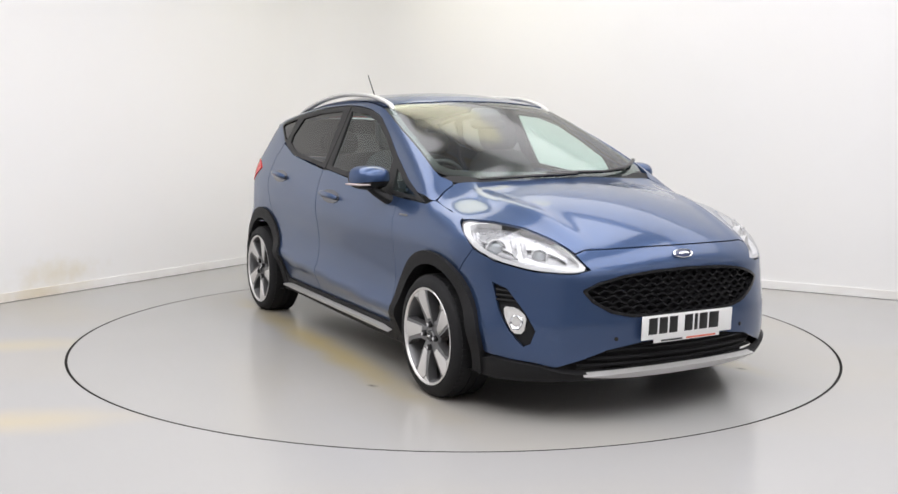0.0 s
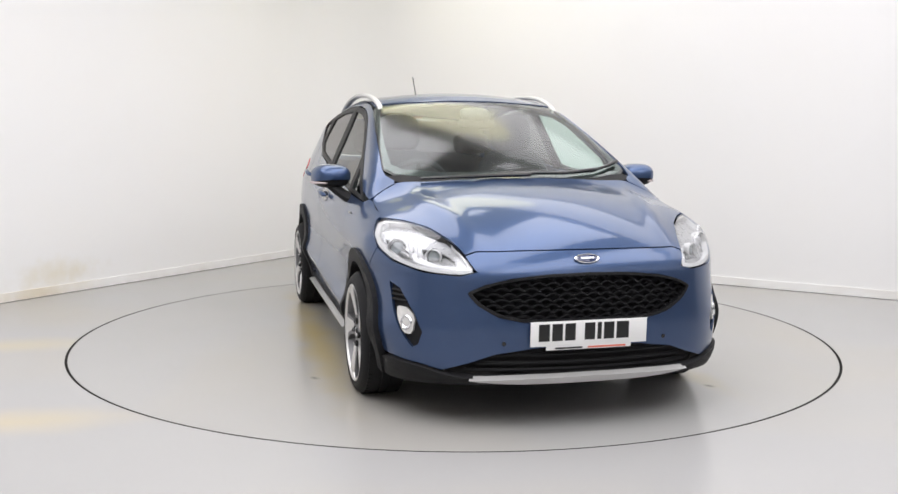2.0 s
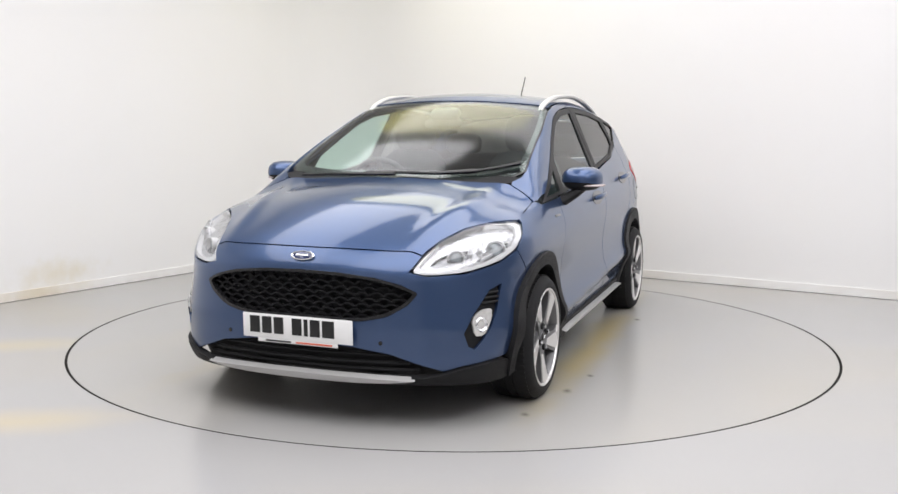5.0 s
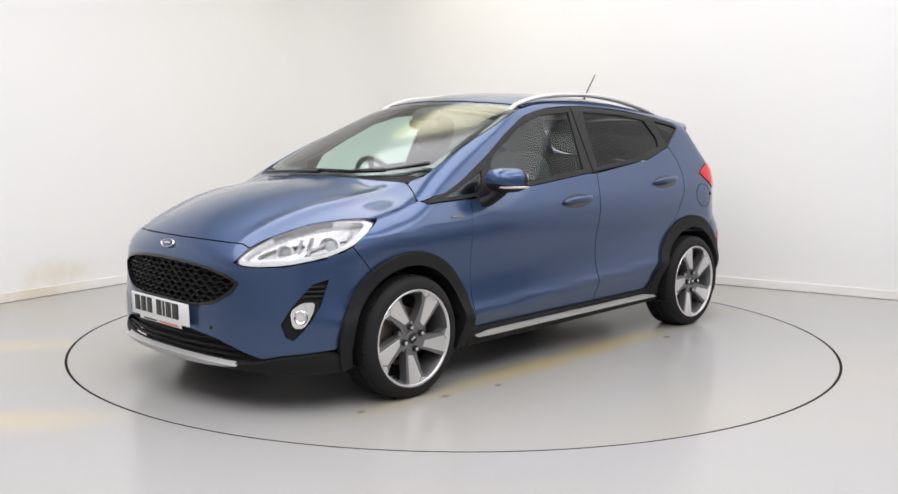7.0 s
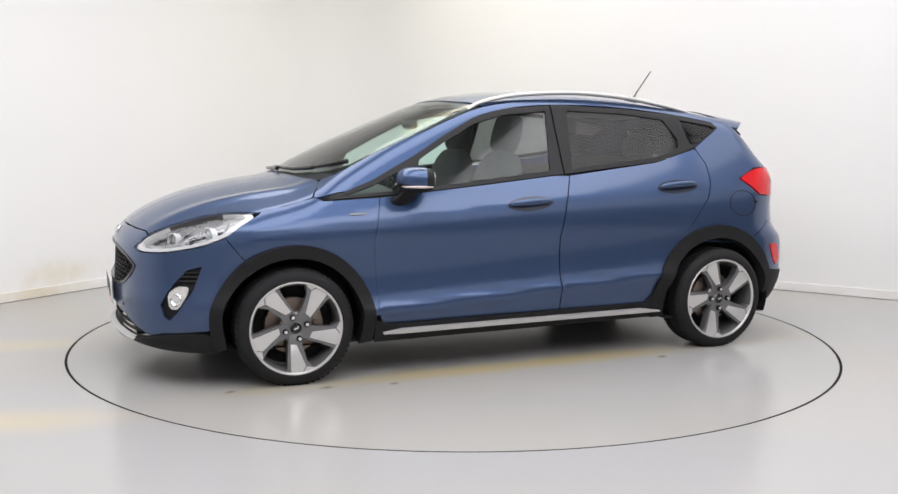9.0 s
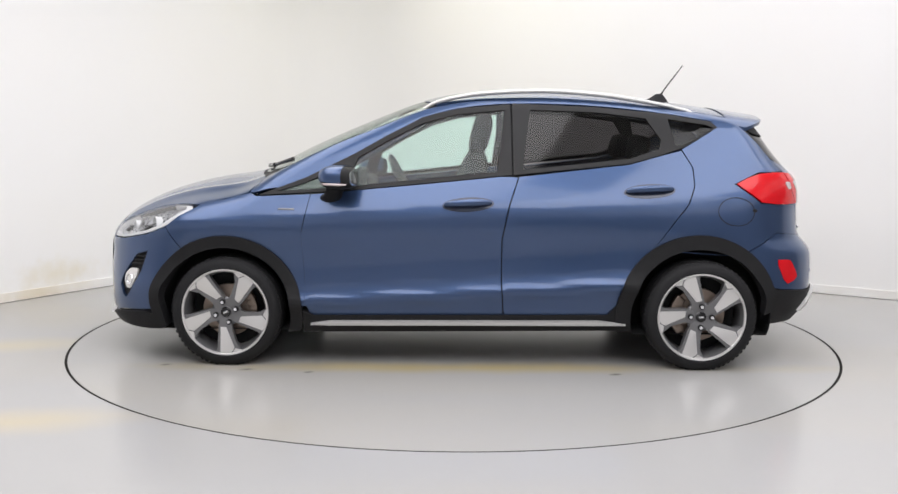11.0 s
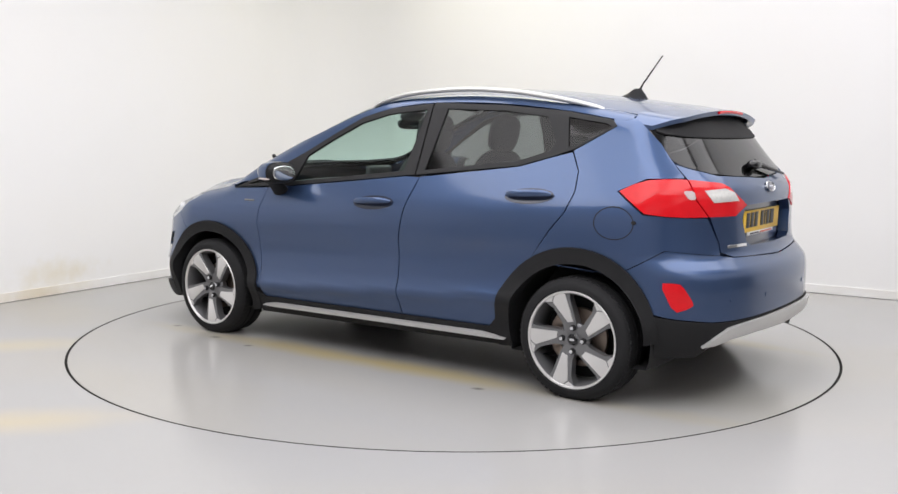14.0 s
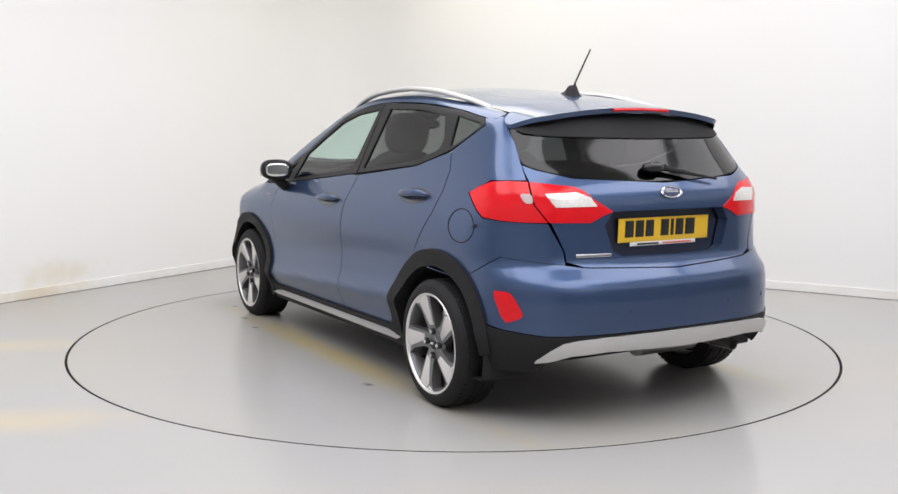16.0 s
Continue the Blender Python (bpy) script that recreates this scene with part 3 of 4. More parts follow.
sheet("windscreen", both([(1.165, 0, 0), (1.15, 0.2, 0), (1.11, 0.4, 0), (0.975, 0.655, 0), (0.75, 0.632, 0), (0.45, 0.603, 0), (0.165, 0.56, 0), (0.185, 0.5, 0), (0.235, 0.3, 0), (0.258, 0, 0)]),
      WINDSCREEN, car, "top", off=-0.004, step=0.05, depth=0).visible_shadow = False
sheet("windscreen_surround", both([(1.17, 0, 0), (1.16, 0.2, 0), (1.12, 0.4, 0), (0.985, 0.665, 0), (0.75, 0.64, 0), (0.45, 0.61, 0), (0.155, 0.57, 0), (0.18, 0.5, 0), (0.24, 0.3, 0), (0.255, 0, 0)]),
      GLOSS_BLACK, car, "top", off=-0.008, step=0.04, depth=0.01,
      holes=[both([(1.09, 0, 0), (1.08, 0.2, 0), (1.045, 0.4, 0), (0.945, 0.61, 0), (0.75, 0.607, 0), (0.45, 0.578, 0), (0.22, 0.535, 0), (0.235, 0.5, 0), (0.265, 0.3, 0), (0.285, 0, 0)])])
front_bumper = sheet("front_bumper", both([*above(LIP, 0.005, 0.002), (1.886, 0.486, 0.724), (1.94, 0.448, 0.664), (1.912, 0.512, 0.645), (1.82, 0.652, 0.652),
                            (1.685, 0.776, 0.685), (1.57, 0.806, 0.728), (1.482, 0.82, 0.62)] + arc(AXLE, 0.40, 54, 2, 7)
                            + [(1.65, 0.776, 0.287), (1.807, 0.617, 0.268), (1.85, 0.55, 0.25), (1.905, 0.459, 0.286), (1.955, 0.377, 0.324), (2.005, 0.226, 0.350), (2.03, 0, 0.357)]),
      PAINT, car, step=0.03, soft=0, holes=[both(GRILLE), FOG, [(x, -y, z) for x, y, z in FOG]])
sheet("lower_valance", both([(2.0, 0, 0.236), (1.955, 0.232, 0.23), (1.87, 0.44, 0.226), (1.85, 0.545, 0.24), (1.807, 0.617, 0.262), (1.65, 0.776, 0.281), (1.62, 0.79, 0.21),
                             (1.6, 0.78, 0.18), (1.8, 0.55, 0.195), (1.9, 0.3, 0.203), (1.95, 0, 0.205)]), PLASTIC, car, off=0.016, step=0.035, depth=0.03)
sheet("front_skid_trim", both([(2.06, 0, 0.240), (2.04, 0.25, 0.237), (2.0, 0.42, 0.231), (1.97, 0.50, 0.227), (1.99, 0.46, 0.222), (2.02, 0.36, 0.216), (2.035, 0.28, 0.214), (2.05, 0, 0.215)]), SILVER, car, off=0.030, step=0.03, soft=0, depth=0.03)
sheet("grille_backing", both(GRILLE), DARK, car, off=-0.05, step=0.05, depth=0)
sheet("intake_backing", both([(2.04, 0, 0.375), (1.95, 0.4, 0.36), (1.85, 0.56, 0.29), (1.84, 0.56, 0.19), (1.9, 0.4, 0.185), (1.98, 0, 0.185)]), DARK, car, off=-0.05, step=0.05, depth=0)
tailgate = sheet("tailgate", both([(-1.83, 0, 1.023), (-1.764, 0.459, 1.046), (-1.69, 0.606, 1.08), (-1.645, 0.645, 1.10), (-1.71, 0.645, 1.03), (-1.74, 0.63, 0.94), (-1.791, 0.588, 0.866), (-1.819, 0.535, 0.748), (-1.829, 0.533, 0.706), (-1.86, 0.463, 0.684), (-1.912, 0, 0.666)]), PAINT, car, step=0.03, soft=0, holes=[both(PLATE_DISH)], depth=0.05)
# Recess floor coloured darker than the paint to carry its shade
sheet("plate_recess", both(PLATE_DISH), RECESS_SHADE, tailgate, off=-0.056, step=0.04, depth=0, soft=0)
sheet("rear_window", both([(-1.55, 0, 1.33), (-1.50, 0.4, 1.31), (-1.462, 0.585, 1.278), (-1.55, 0.61, 1.19), (-1.628, 0.636, 1.112), (-1.683, 0.604, 1.086), (-1.764, 0.459, 1.052), (-1.82, 0, 1.029)]),
      REAR_GLASS, tailgate, off=-0.002, step=0.05, depth=0)
rear_bumper = sheet("rear_bumper", both([(-1.92, 0, 0.661), (-1.86, 0.463, 0.680), (-1.83, 0.545, 0.692), (-1.66, 0.76, 0.718), (-1.49, 0.82, 0.62)] + arc(-AXLE, 0.40, 126, 157, 5)
                           + [(-1.70, 0.785, 0.425), (-1.848, 0.652, 0.408), (-1.952, 0.286, 0.413), (-1.96, 0, 0.413)]), PAINT, car, step=0.03, soft=0)
sheet("rear_valance", both([(-1.96, 0, 0.409), (-1.952, 0.286, 0.409), (-1.848, 0.652, 0.404), (-1.70, 0.785, 0.421)] + arc(-AXLE, 0.395, 158, 178, 3)
                           + [(-1.64, 0.79, 0.24), (-1.79, 0.67, 0.245), (-1.84, 0.60, 0.318), (-1.90, 0.52, 0.342), (-1.94, 0.3, 0.345), (-1.95, 0, 0.338)]), PLASTIC, car, off=0.006, step=0.035, soft=0, depth=0.06)
sheet("rear_skid_trim", both([(-1.98, 0, 0.404), (-1.97, 0.25, 0.402), (-1.955, 0.42, 0.399), (-1.93, 0.53, 0.392), (-1.90, 0.592, 0.38), (-1.86, 0.635, 0.345), (-1.815, 0.68, 0.298), (-1.85, 0.63, 0.306), (-1.90, 0.555, 0.334), (-1.94, 0.4, 0.346), (-1.955, 0.2, 0.342), (-1.96, 0, 0.338)]), SILVER, car, off=0.022, step=0.025, soft=0, depth=0.04)

for side in (1, -1):
    sheet("front_wing", [(0.8035, 0.8, 0.905), (0.848, 0.8, 0.70), (0.8365, 0.8, 0.55), (0.828, 0.8, 0.40), (0.8255, 0.8, 0.34)] + arc(AXLE, 0.395, 170, 55, 12) + [(1.479, 0.82, 0.622), (1.567, 0.807, 0.731),
          (1.49, 0.795, 0.787), (1.40, 0.765, 0.836), *above([(1.385, 0.748), (1.27, 0.756), (1.125, 0.756)], 0.0, 0.0), (1.09, 0.77, 0.893)],
          PAINT, car, step=0.03, mirror=side, soft=0)
    sheet("body_side_rail", [(1.095, 0.765, 0), (0.95, 0.766, 0), (0.827, 0.744, 0), (0.58, 0.693, 0), (0.40, 0.648, 0), (0.22, 0.601, 0), (0.03, 0.581, 0), (-0.232, 0.569, 0), (-0.7, 0.574, 0), (-1.06, 0.586, 0),
          (-1.303, 0.604, 0), (-1.40, 0.60, 0), (-1.41, 0.545, 0), (-1.0, 0.541, 0), (-0.3, 0.541, 0), (0.15, 0.562, 0), (0.45, 0.612, 0), (0.75, 0.642, 0), (0.985, 0.668, 0), (1.068, 0.612, 0), (1.093, 0.68, 0), (1.132, 0.752, 0)],
          PAINT, car, "top", step=0.014, mirror=side)
    door = sheet("front_door", [(0.80, 0.8, 0.905), (0.845, 0.8, 0.70), (0.8335, 0.8, 0.55), (0.825, 0.8, 0.40), (0.8225, 0.8, 0.34), (0.80, 0.8, 0.268), (-0.212, 0.8, 0.278), (-0.2, 0.8, 0.45), (-0.2, 0.8, 0.68), (-0.235, 0.8, 0.85), (-0.285, 0.8, 1.0), (-0.195, 0.8, 1.003), (0.2, 0.8, 0.962), (0.62, 0.8, 0.922)],
          PAINT, car, step=0.03, mirror=side, soft=0)
    door2 = sheet("rear_door", [(-0.292, 0.8, 1.003), (-0.242, 0.8, 0.85), (-0.206, 0.8, 0.68), (-0.206, 0.8, 0.45), (-0.218, 0.8, 0.278), (-0.80, 0.8, 0.285), (-0.86, 0.8, 0.40), (-0.94, 0.8, 0.56), (-1.084, 0.8, 0.764), (-1.165, 0.78, 0.87), (-1.2, 0.76, 0.965), (-1.195, 0.72, 1.06), (-1.145, 0.68, 1.145), (-1.04, 0.69, 1.118), (-0.87, 0.71, 1.07)],
          PAINT, car, step=0.03, mirror=side, soft=0)
    sheet("rear_quarter", [(-1.148, 0.67, 1.152), (-1.201, 0.72, 1.06), (-1.206, 0.76, 0.965), (-1.171, 0.78, 0.87), (-1.09, 0.8, 0.764), (-0.99, 0.8, 0.63)] + arc(-AXLE, 0.40, 128, 128, 1)[:1]
          + arc(-AXLE, 0.40, 120, 60, 8)[::-1] + [(-1.487, 0.82, 0.623), (-1.66, 0.765, 0.7205), (-1.829, 0.541, 0.694), (-1.815, 0.541, 0.748), (-1.785, 0.60, 0.862), (-1.649, 0.755, 0.868), (-1.555, 0.785, 0.876), (-1.412, 0.755, 0.976), (-1.54, 0.718, 1.036), (-1.697, 0.655, 1.04), (-1.64, 0.648, 1.105),
          (-1.56, 0.62, 1.19), (-1.452, 0.60, 1.285), (-1.42, 0.59, 1.305), (-1.31, 0.6, 1.30), (-1.338, 0.615, 1.268)], PAINT, car, step=0.03, mirror=side, soft=0)
    sheet("door_jamb", [(0.90, 0.8, 0.71), (0.80, 0.8, 0.71), (0.78, 0.8, 0.32), (0.88, 0.8, 0.32)], PAINT, car, off=-0.003, step=0.03, soft=0, depth=0, mirror=side)
    sheet("front_arch_cladding", arc(AXLE, 0.404, -14, 194, 34) + arc(AXLE, 0.342, 198, -14, 34), PLASTIC, car, off=0.015, step=0.03, soft=0, depth=0.06, mirror=side, flare=(1.3, 1.6, 0.012))
    sheet("rear_arch_cladding", arc(-1.232, 0.427, -12, 176, 28) + arc(-1.236, 0.352, 178, -14, 28), PLASTIC, car, off=0.016, step=0.03, soft=0, depth=0.05, mirror=side)
    sheet("sill_cladding", [(0.84, 0.8, 0.30), (0.78, 0.8, 0.272), (-0.76, 0.8, 0.284), (-0.83, 0.8, 0.36), (-0.86, 0.8, 0.40), (-0.84, 0.8, 0.2), (0.84, 0.8, 0.18)], PLASTIC, car, off=0.012, step=0.04, soft=0, depth=0.05, mirror=side)
    sheet("sill_trim", [(0.80, 0.8, 0.232), (0.70, 0.8, 0.247), (-0.72, 0.8, 0.257), (-0.86, 0.8, 0.240), (-0.7, 0.8, 0.239), (0.7, 0.8, 0.229)], SILVER, car, off=0.04, step=0.03, soft=0, depth=0.03, mirror=side)
    g1 = [(0.615, 0.7, 0.945), (0.56, 0.7, 1.095), (0.40, 0.7, 1.188), (0.22, 0.7, 1.28), (0.04, 0.7, 1.328), (-0.215, 0.7, 1.352), (-0.175, 0.7, 1.03)]
    g2 = [(0.985, 0.7, 0.918), (0.70, 0.7, 0.938), (0.655, 0.7, 1.045), (0.83, 0.7, 0.965)]
    g3 = [(-0.31, 0.7, 1.038), (-0.35, 0.7, 1.355), (-0.70, 0.7, 1.343), (-0.965, 0.6, 1.312), (-1.04, 0.6, 1.2), (-1.03, 0.6, 1.152), (-0.87, 0.6, 1.1)]
    g4 = [(-1.08, 0.6, 1.31), (-1.28, 0.6, 1.28), (-1.308, 0.6, 1.264), (-1.16, 0.6, 1.178), (-1.115, 0.6, 1.17)]
    frame1 = sheet("front_window_frame", [(1.074, 0.761, 0.899), (0.815, 0.776, 0.914), (0.617, 0.778, 0.926), (-0.195, 0.749, 1.007), (-0.252, 0.749, 1.012), (-0.245, 0.57, 1.383), (0.033, 0.58, 1.36), (0.219, 0.601, 1.313), (0.399, 0.648, 1.22), (0.581, 0.693, 1.116), (0.827, 0.744, 0.993)],
          FRAME_BLACK, door, off=0.003, step=0.03, soft=0, holes=[g1, g2], mirror=side)
    frame2 = sheet("rear_window_frame", [(-0.262, 0.749, 1.012), (-0.87, 0.713, 1.075), (-1.04, 0.689, 1.122), (-1.152, 0.672, 1.16), (-1.34, 0.621, 1.268), (-1.305, 0.603, 1.298), (-1.059, 0.586, 1.338), (-0.705, 0.575, 1.37), (-0.254, 0.564, 1.388)],
          FRAME_BLACK, door2, off=0.003, step=0.03, soft=0, holes=[g3, g4], mirror=side)
    for nm, g, gm in (("front_side_window", g1, CLEAR), ("front_quarter_light", g2, CLEAR), ("rear_side_window", g3, PRIVACY), ("rear_quarter_light", g4, PRIVACY)):
        sheet(nm, g, gm, door if "front" in nm else door2, off=-0.004, step=0.06, soft=0, depth=0, mirror=side)
    sheet("door_pillar", [(-0.20, 0.76, 1.0), (-0.32, 0.75, 1.0), (-0.31, 0.57, 1.385), (-0.20, 0.57, 1.385)], DARK, car, off=-0.010, step=0.04, soft=0, depth=0, mirror=side)
    headlamp(side)
    lamp = sheet("tail_lamp", TAIL_LAMP, RED, car, off=0.004, step=0.025, soft=0, mirror=side)
    sheet("reversing_lens", [(-1.690, 0.680, 0.983), (-1.726, 0.640, 0.983), (-1.738, 0.640, 0.945), (-1.716, 0.667, 0.945)], SMOKED, lamp, off=0.007, step=0.03, mirror=side, depth=0.003)
    gate_lamp = sheet("tailgate_lamp", GATE_LAMP, RED, tailgate, off=0.005, step=0.025, soft=0, mirror=side)
    sheet("reversing_lens", [(-1.757, 0.598, 0.983), (-1.806, 0.477, 0.989), (-1.828, 0.42, 0.970), (-1.842, 0.393, 0.933), (-1.79, 0.565, 0.930)], CLEAR_LENS, gate_lamp, off=0.008, step=0.03, soft=0, mirror=side, depth=0.003)
    sheet("rear_reflector", REFLECTOR, RED, rear_bumper, off=0.004, step=0.03, mirror=side)
    fog_bezel = sheet("fog_bezel", FOG, PLASTIC, front_bumper, off=-0.015, step=0.03, mirror=side, depth=0)



# ---- inner shells: what shows dark in the shut lines and behind the openings ----
sheet("bonnet_underside", both([(1.96, 0, 0), (1.94, 0.232, 0), (1.88, 0.44, 0), (1.7, 0.60, 0), (1.5, 0.66, 0), (1.1, 0.66, 0), (1.12, 0.3, 0), (1.13, 0, 0)]), DARK, car, "top", off=-0.03, step=0.08, depth=0)
sheet("bumper_core", both([(1.97, 0, 0.74), (1.9, 0.45, 0.71), (1.6, 0.75, 0.71), (1.62, 0.76, 0.3), (1.8, 0.55, 0.2), (1.95, 0, 0.2)]), DARK, car, off=-0.075, step=0.08, depth=0)
sheet("rear_core", both([(-1.85, 0, 0.95), (-1.7, 0.6, 0.95), (-1.6, 0.74, 0.9), (-1.6, 0.76, 0.55), (-1.7, 0.7, 0.36), (-1.9, 0, 0.36)]), DARK, car, off=-0.10, step=0.08, depth=0)
sheet("roof_lining", both([(0.2, 0, 0), (0.1, 0.52, 0), (-1.3, 0.50, 0), (-1.4, 0, 0)]), LINING, car, "top", off=-0.045, step=0.08, depth=0)
for side in (1, -1):
    sheet("door_lining", [(0.85, 0.8, 0.86), (0.85, 0.8, 0.25), (-0.75, 0.8, 0.25), (-0.9, 0.8, 0.5), (-1.08, 0.8, 0.75), (-1.09, 0.8, 1.06), (-0.3, 0.8, 0.985), (0.6, 0.8, 0.90)], CABIN, car, off=-0.04, step=0.08, depth=0, soft=0, mirror=side)
    sheet("wing_lining", [(1.35, 0.8, 0.86), (0.86, 0.8, 0.86), (0.86, 0.8, 0.6)] + arc(AXLE, 0.43, 150, 60, 8) + [(1.5, 0.75, 0.72)], DARK, car, off=-0.035, step=0.06, depth=0, soft=0, mirror=side)
    sheet("quarter_lining", [(-1.0, 0.8, 0.64), (-1.12, 0.8, 0.8), (-1.2, 0.7, 1.05), (-1.5, 0.62, 1.15), (-1.6, 0.6, 1.0), (-1.6, 0.7, 0.75), (-1.5, 0.75, 0.68)] + arc(-AXLE, 0.43, 120, 60, 6)[::1], DARK, car, off=-0.035, step=0.06, depth=0, soft=0, mirror=side)
    for sx, r in ((1, 0.37), (-1, 0.38)):
        bm = bmesh.new()
        prof = [(0.001, 0.52), (r, 0.52), (r, 0.70), (r - 0.01, 0.80)]
        lathe(bm, prof, 40)
        for v in bm.verts:
            v.co = Vector((v.co.x + AXLE * sx, v.co.y * side, max(v.co.z, -0.10) + WHEEL_Z))
        part("wheel_well", bm, DARK, car)
bm = bmesh.new()
box(bm, 1.55, 1.40, 0.10, pose(0, 0, 0.245), 0.02)
box(bm, 0.78, 0.9, 0.12, pose(1.3, 0, 0.26), 0.03)
box(bm, 0.7, 0.9, 0.12, pose(-1.3, 0, 0.29), 0.03)
box(bm, 0.46, 1.0, 0.02, pose(1.66, 0, 0.215))
box(bm, 0.2, 0.7, 0.02, pose(1.85, 0, 0.215))
part("underbody", bm, DARK, car)
bm = bmesh.new()
rod(bm, 0.026, 0.026, 0.24, pose(-1.74, -0.42, 0.265, 0, 90, 0), 20, caps=False)
rod(bm, 0.07, 0.07, 0.34, pose(-1.60, -0.22, 0.27, 90, 0, 0), 20)
part("exhaust", bm, material("exhaust_steel", (0.35, 0.34, 0.33), 0.35, 0.9, vary=0.2, vary_scale=20), car)


# ---- wheels ----
def spoke_pair(angle):
    """The bright face of one spoke, and its grey body behind; tangents run with the twist of the wheel."""
    face = [(0.079, -0.031), (0.083, 0.0), (0.189, 0.042), (0.207, 0.032), (0.226, 0.014), (0.225, -0.032), (0.205, -0.033)]
    wedge = [(0.193, 0.046), (0.200, 0.080), (0.212, 0.075), (0.227, 0.024)]
    body = [(0.03, -0.034), (0.03, 0.034), (0.09, 0.026), (0.165, 0.047), (0.200, 0.083), (0.226, 0.0), (0.215, -0.062), (0.19, -0.046), (0.085, -0.042)]
    ca, sa = math.cos(radians(angle)), math.sin(radians(angle))
    out = []
    for poly, y0, y1, drop in ((face, 0.003, -0.012, 0.10), (body, -0.001, -0.05, 0.10), (wedge, 0.003, -0.012, 0.10)):
        bm = bmesh.new()
        rows = []
        for y in (y0, y1):
            rows.append([bm.verts.new((-(r * ca - t * sa), y - max(0, 0.2 - r) * drop, r * sa + t * ca)) for r, t in poly])
        n = len(poly)
        bm.faces.new(rows[0])
        bm.faces.new(rows[1][::-1])
        for k in range(n):
            bm.faces.new((rows[0][k], rows[1][k], rows[1][(k + 1) % n], rows[0][(k + 1) % n]))
        es = [e for e in bm.edges if abs(e.verts[0].co.y - e.verts[1].co.y) < 0.02 and all(v in rows[0] for v in e.verts)]
        bmesh.ops.bevel(bm, geom=es, offset=0.0025, segments=2, affect="EDGES", profile=0.5)
        out.append(bm)
    return out


def wheel(name):
    hub = new(name, None)
    hub.parent = car
    twist = 55
    R = WHEEL_R
    bm = bmesh.new()
    lathe(bm, [(0.224, 0.002), (0.236, 0.010), (0.256, 0.009), (0.272, 0.0), (0.283, -0.014), (R - 0.002, -0.032), (R, -0.05), (R, -0.078), (R - 0.006, -0.08), (R - 0.006, -0.086), (R, -0.088), (R, -0.118), (R - 0.006, -0.12), (R - 0.006, -0.126), (R, -0.128),
                (R, -0.16), (R - 0.004, -0.18), (0.275, -0.198), (0.24, -0.205), (0.215, -0.2), (0.215, -0.01)], 96, close=True)
    # shoulder blocks of the tread
    for k in range(64):
        a = k * math.tau / 64
        box(bm, 0.016, 0.03, 0.006, Matrix.Rotation(a, 4, "Y") @ pose(0, -0.036, R - 0.0035))
        box(bm, 0.016, 0.03, 0.006, Matrix.Rotation(a + 0.04, 4, "Y") @ pose(0, -0.172, R - 0.0045))
    part("tyre", bm, RUBBER, hub)
    bm = bmesh.new()
    lathe(bm, [(0.2315, 0.005), (0.228, 0.009), (0.221, 0.007), (0.217, 0.0), (0.216, -0.004)], 96)
    part("rim_edge", bm, ALLOY, hub)
    bm = bmesh.new()
    lathe(bm, [(0.2315, 0.004), (0.217, 0.0), (0.208, -0.022), (0.202, -0.12), (0.21, -0.18), (0.222, -0.19), (0.228, -0.02)], 96, close=True)
    part("rim", bm, ALLOY_DARK, hub)
    for k in range(5):
        face, body, wedge = spoke_pair(twist + 72 * k)
        part("rim_wedge", wedge, ALLOY, hub)
        part("spoke_face", face, ALLOY, hub)
        part("spoke", body, ALLOY_DARK, hub)
    bm = bmesh.new()
    lathe(bm, [(0.001, -0.012), (0.026, -0.012), (0.03, -0.018), (0.068, -0.02), (0.078, -0.03), (0.07, -0.07)], 48)
    part("hub", bm, ALLOY_DARK, hub)
    bm = bmesh.new()
    lathe(bm, [(0.001, -0.005), (0.022, -0.006), (0.027, -0.012)], 32)
    cap = part("hub_cap", bm, GLOSS_BLACK, hub)
    bm = bmesh.new()
    box(bm, 0.026, 0.002, 0.010, pose(0, -0.0045, 0, 0, 25, 0), 0.001)
    part("emblem", bm, CHROME, cap)
    for k in range(4):
        a = radians(17 + 90 * k + twist - 55)
        c = pose(-0.055 * math.cos(a), -0.012, 0.055 * math.sin(a), 90, 0, 0)
        bm = bmesh.new()
        rod(bm, 0.0145, 0.0145, 0.012, c, 20)
        seat = part("nut_seat", bm, DARK, hub)
        bm = bmesh.new()
        rod(bm, 0.0095, 0.008, 0.022, c @ pose(0, 0, -0.004), 6)
        part("wheel_nut", bm, CHROME, hub)
    bm = bmesh.new()
    lathe(bm, [(0.06, -0.085), (0.138, -0.085), (0.14, -0.09), (0.14, -0.105), (0.06, -0.108)], 56, close=True)
    part("brake_disc", bm, STEEL, hub)
    bm = bmesh.new()
    lathe(bm, [(0.001, -0.13), (0.2, -0.13)], 40)
    part("dust_shield", bm, DARK, hub)
    return hub


def wheel_pose(x, y, turn):
    return pose(x, y, WHEEL_Z) @ (Matrix() if y > 0 else Matrix.Rotation(math.pi, 4, "Z")) @ Matrix.Rotation(radians(turn), 4, "Y")


first = wheel("front_wheel")
first.matrix_basis = wheel_pose(AXLE, 0.856, 0)
copy_thing(first, wheel_pose(AXLE, -0.856, -20))
for y, turn in ((0.846, -18), (-0.846, 10)):
    copy_thing(first, wheel_pose(-AXLE, y, turn)).name = "rear_wheel"
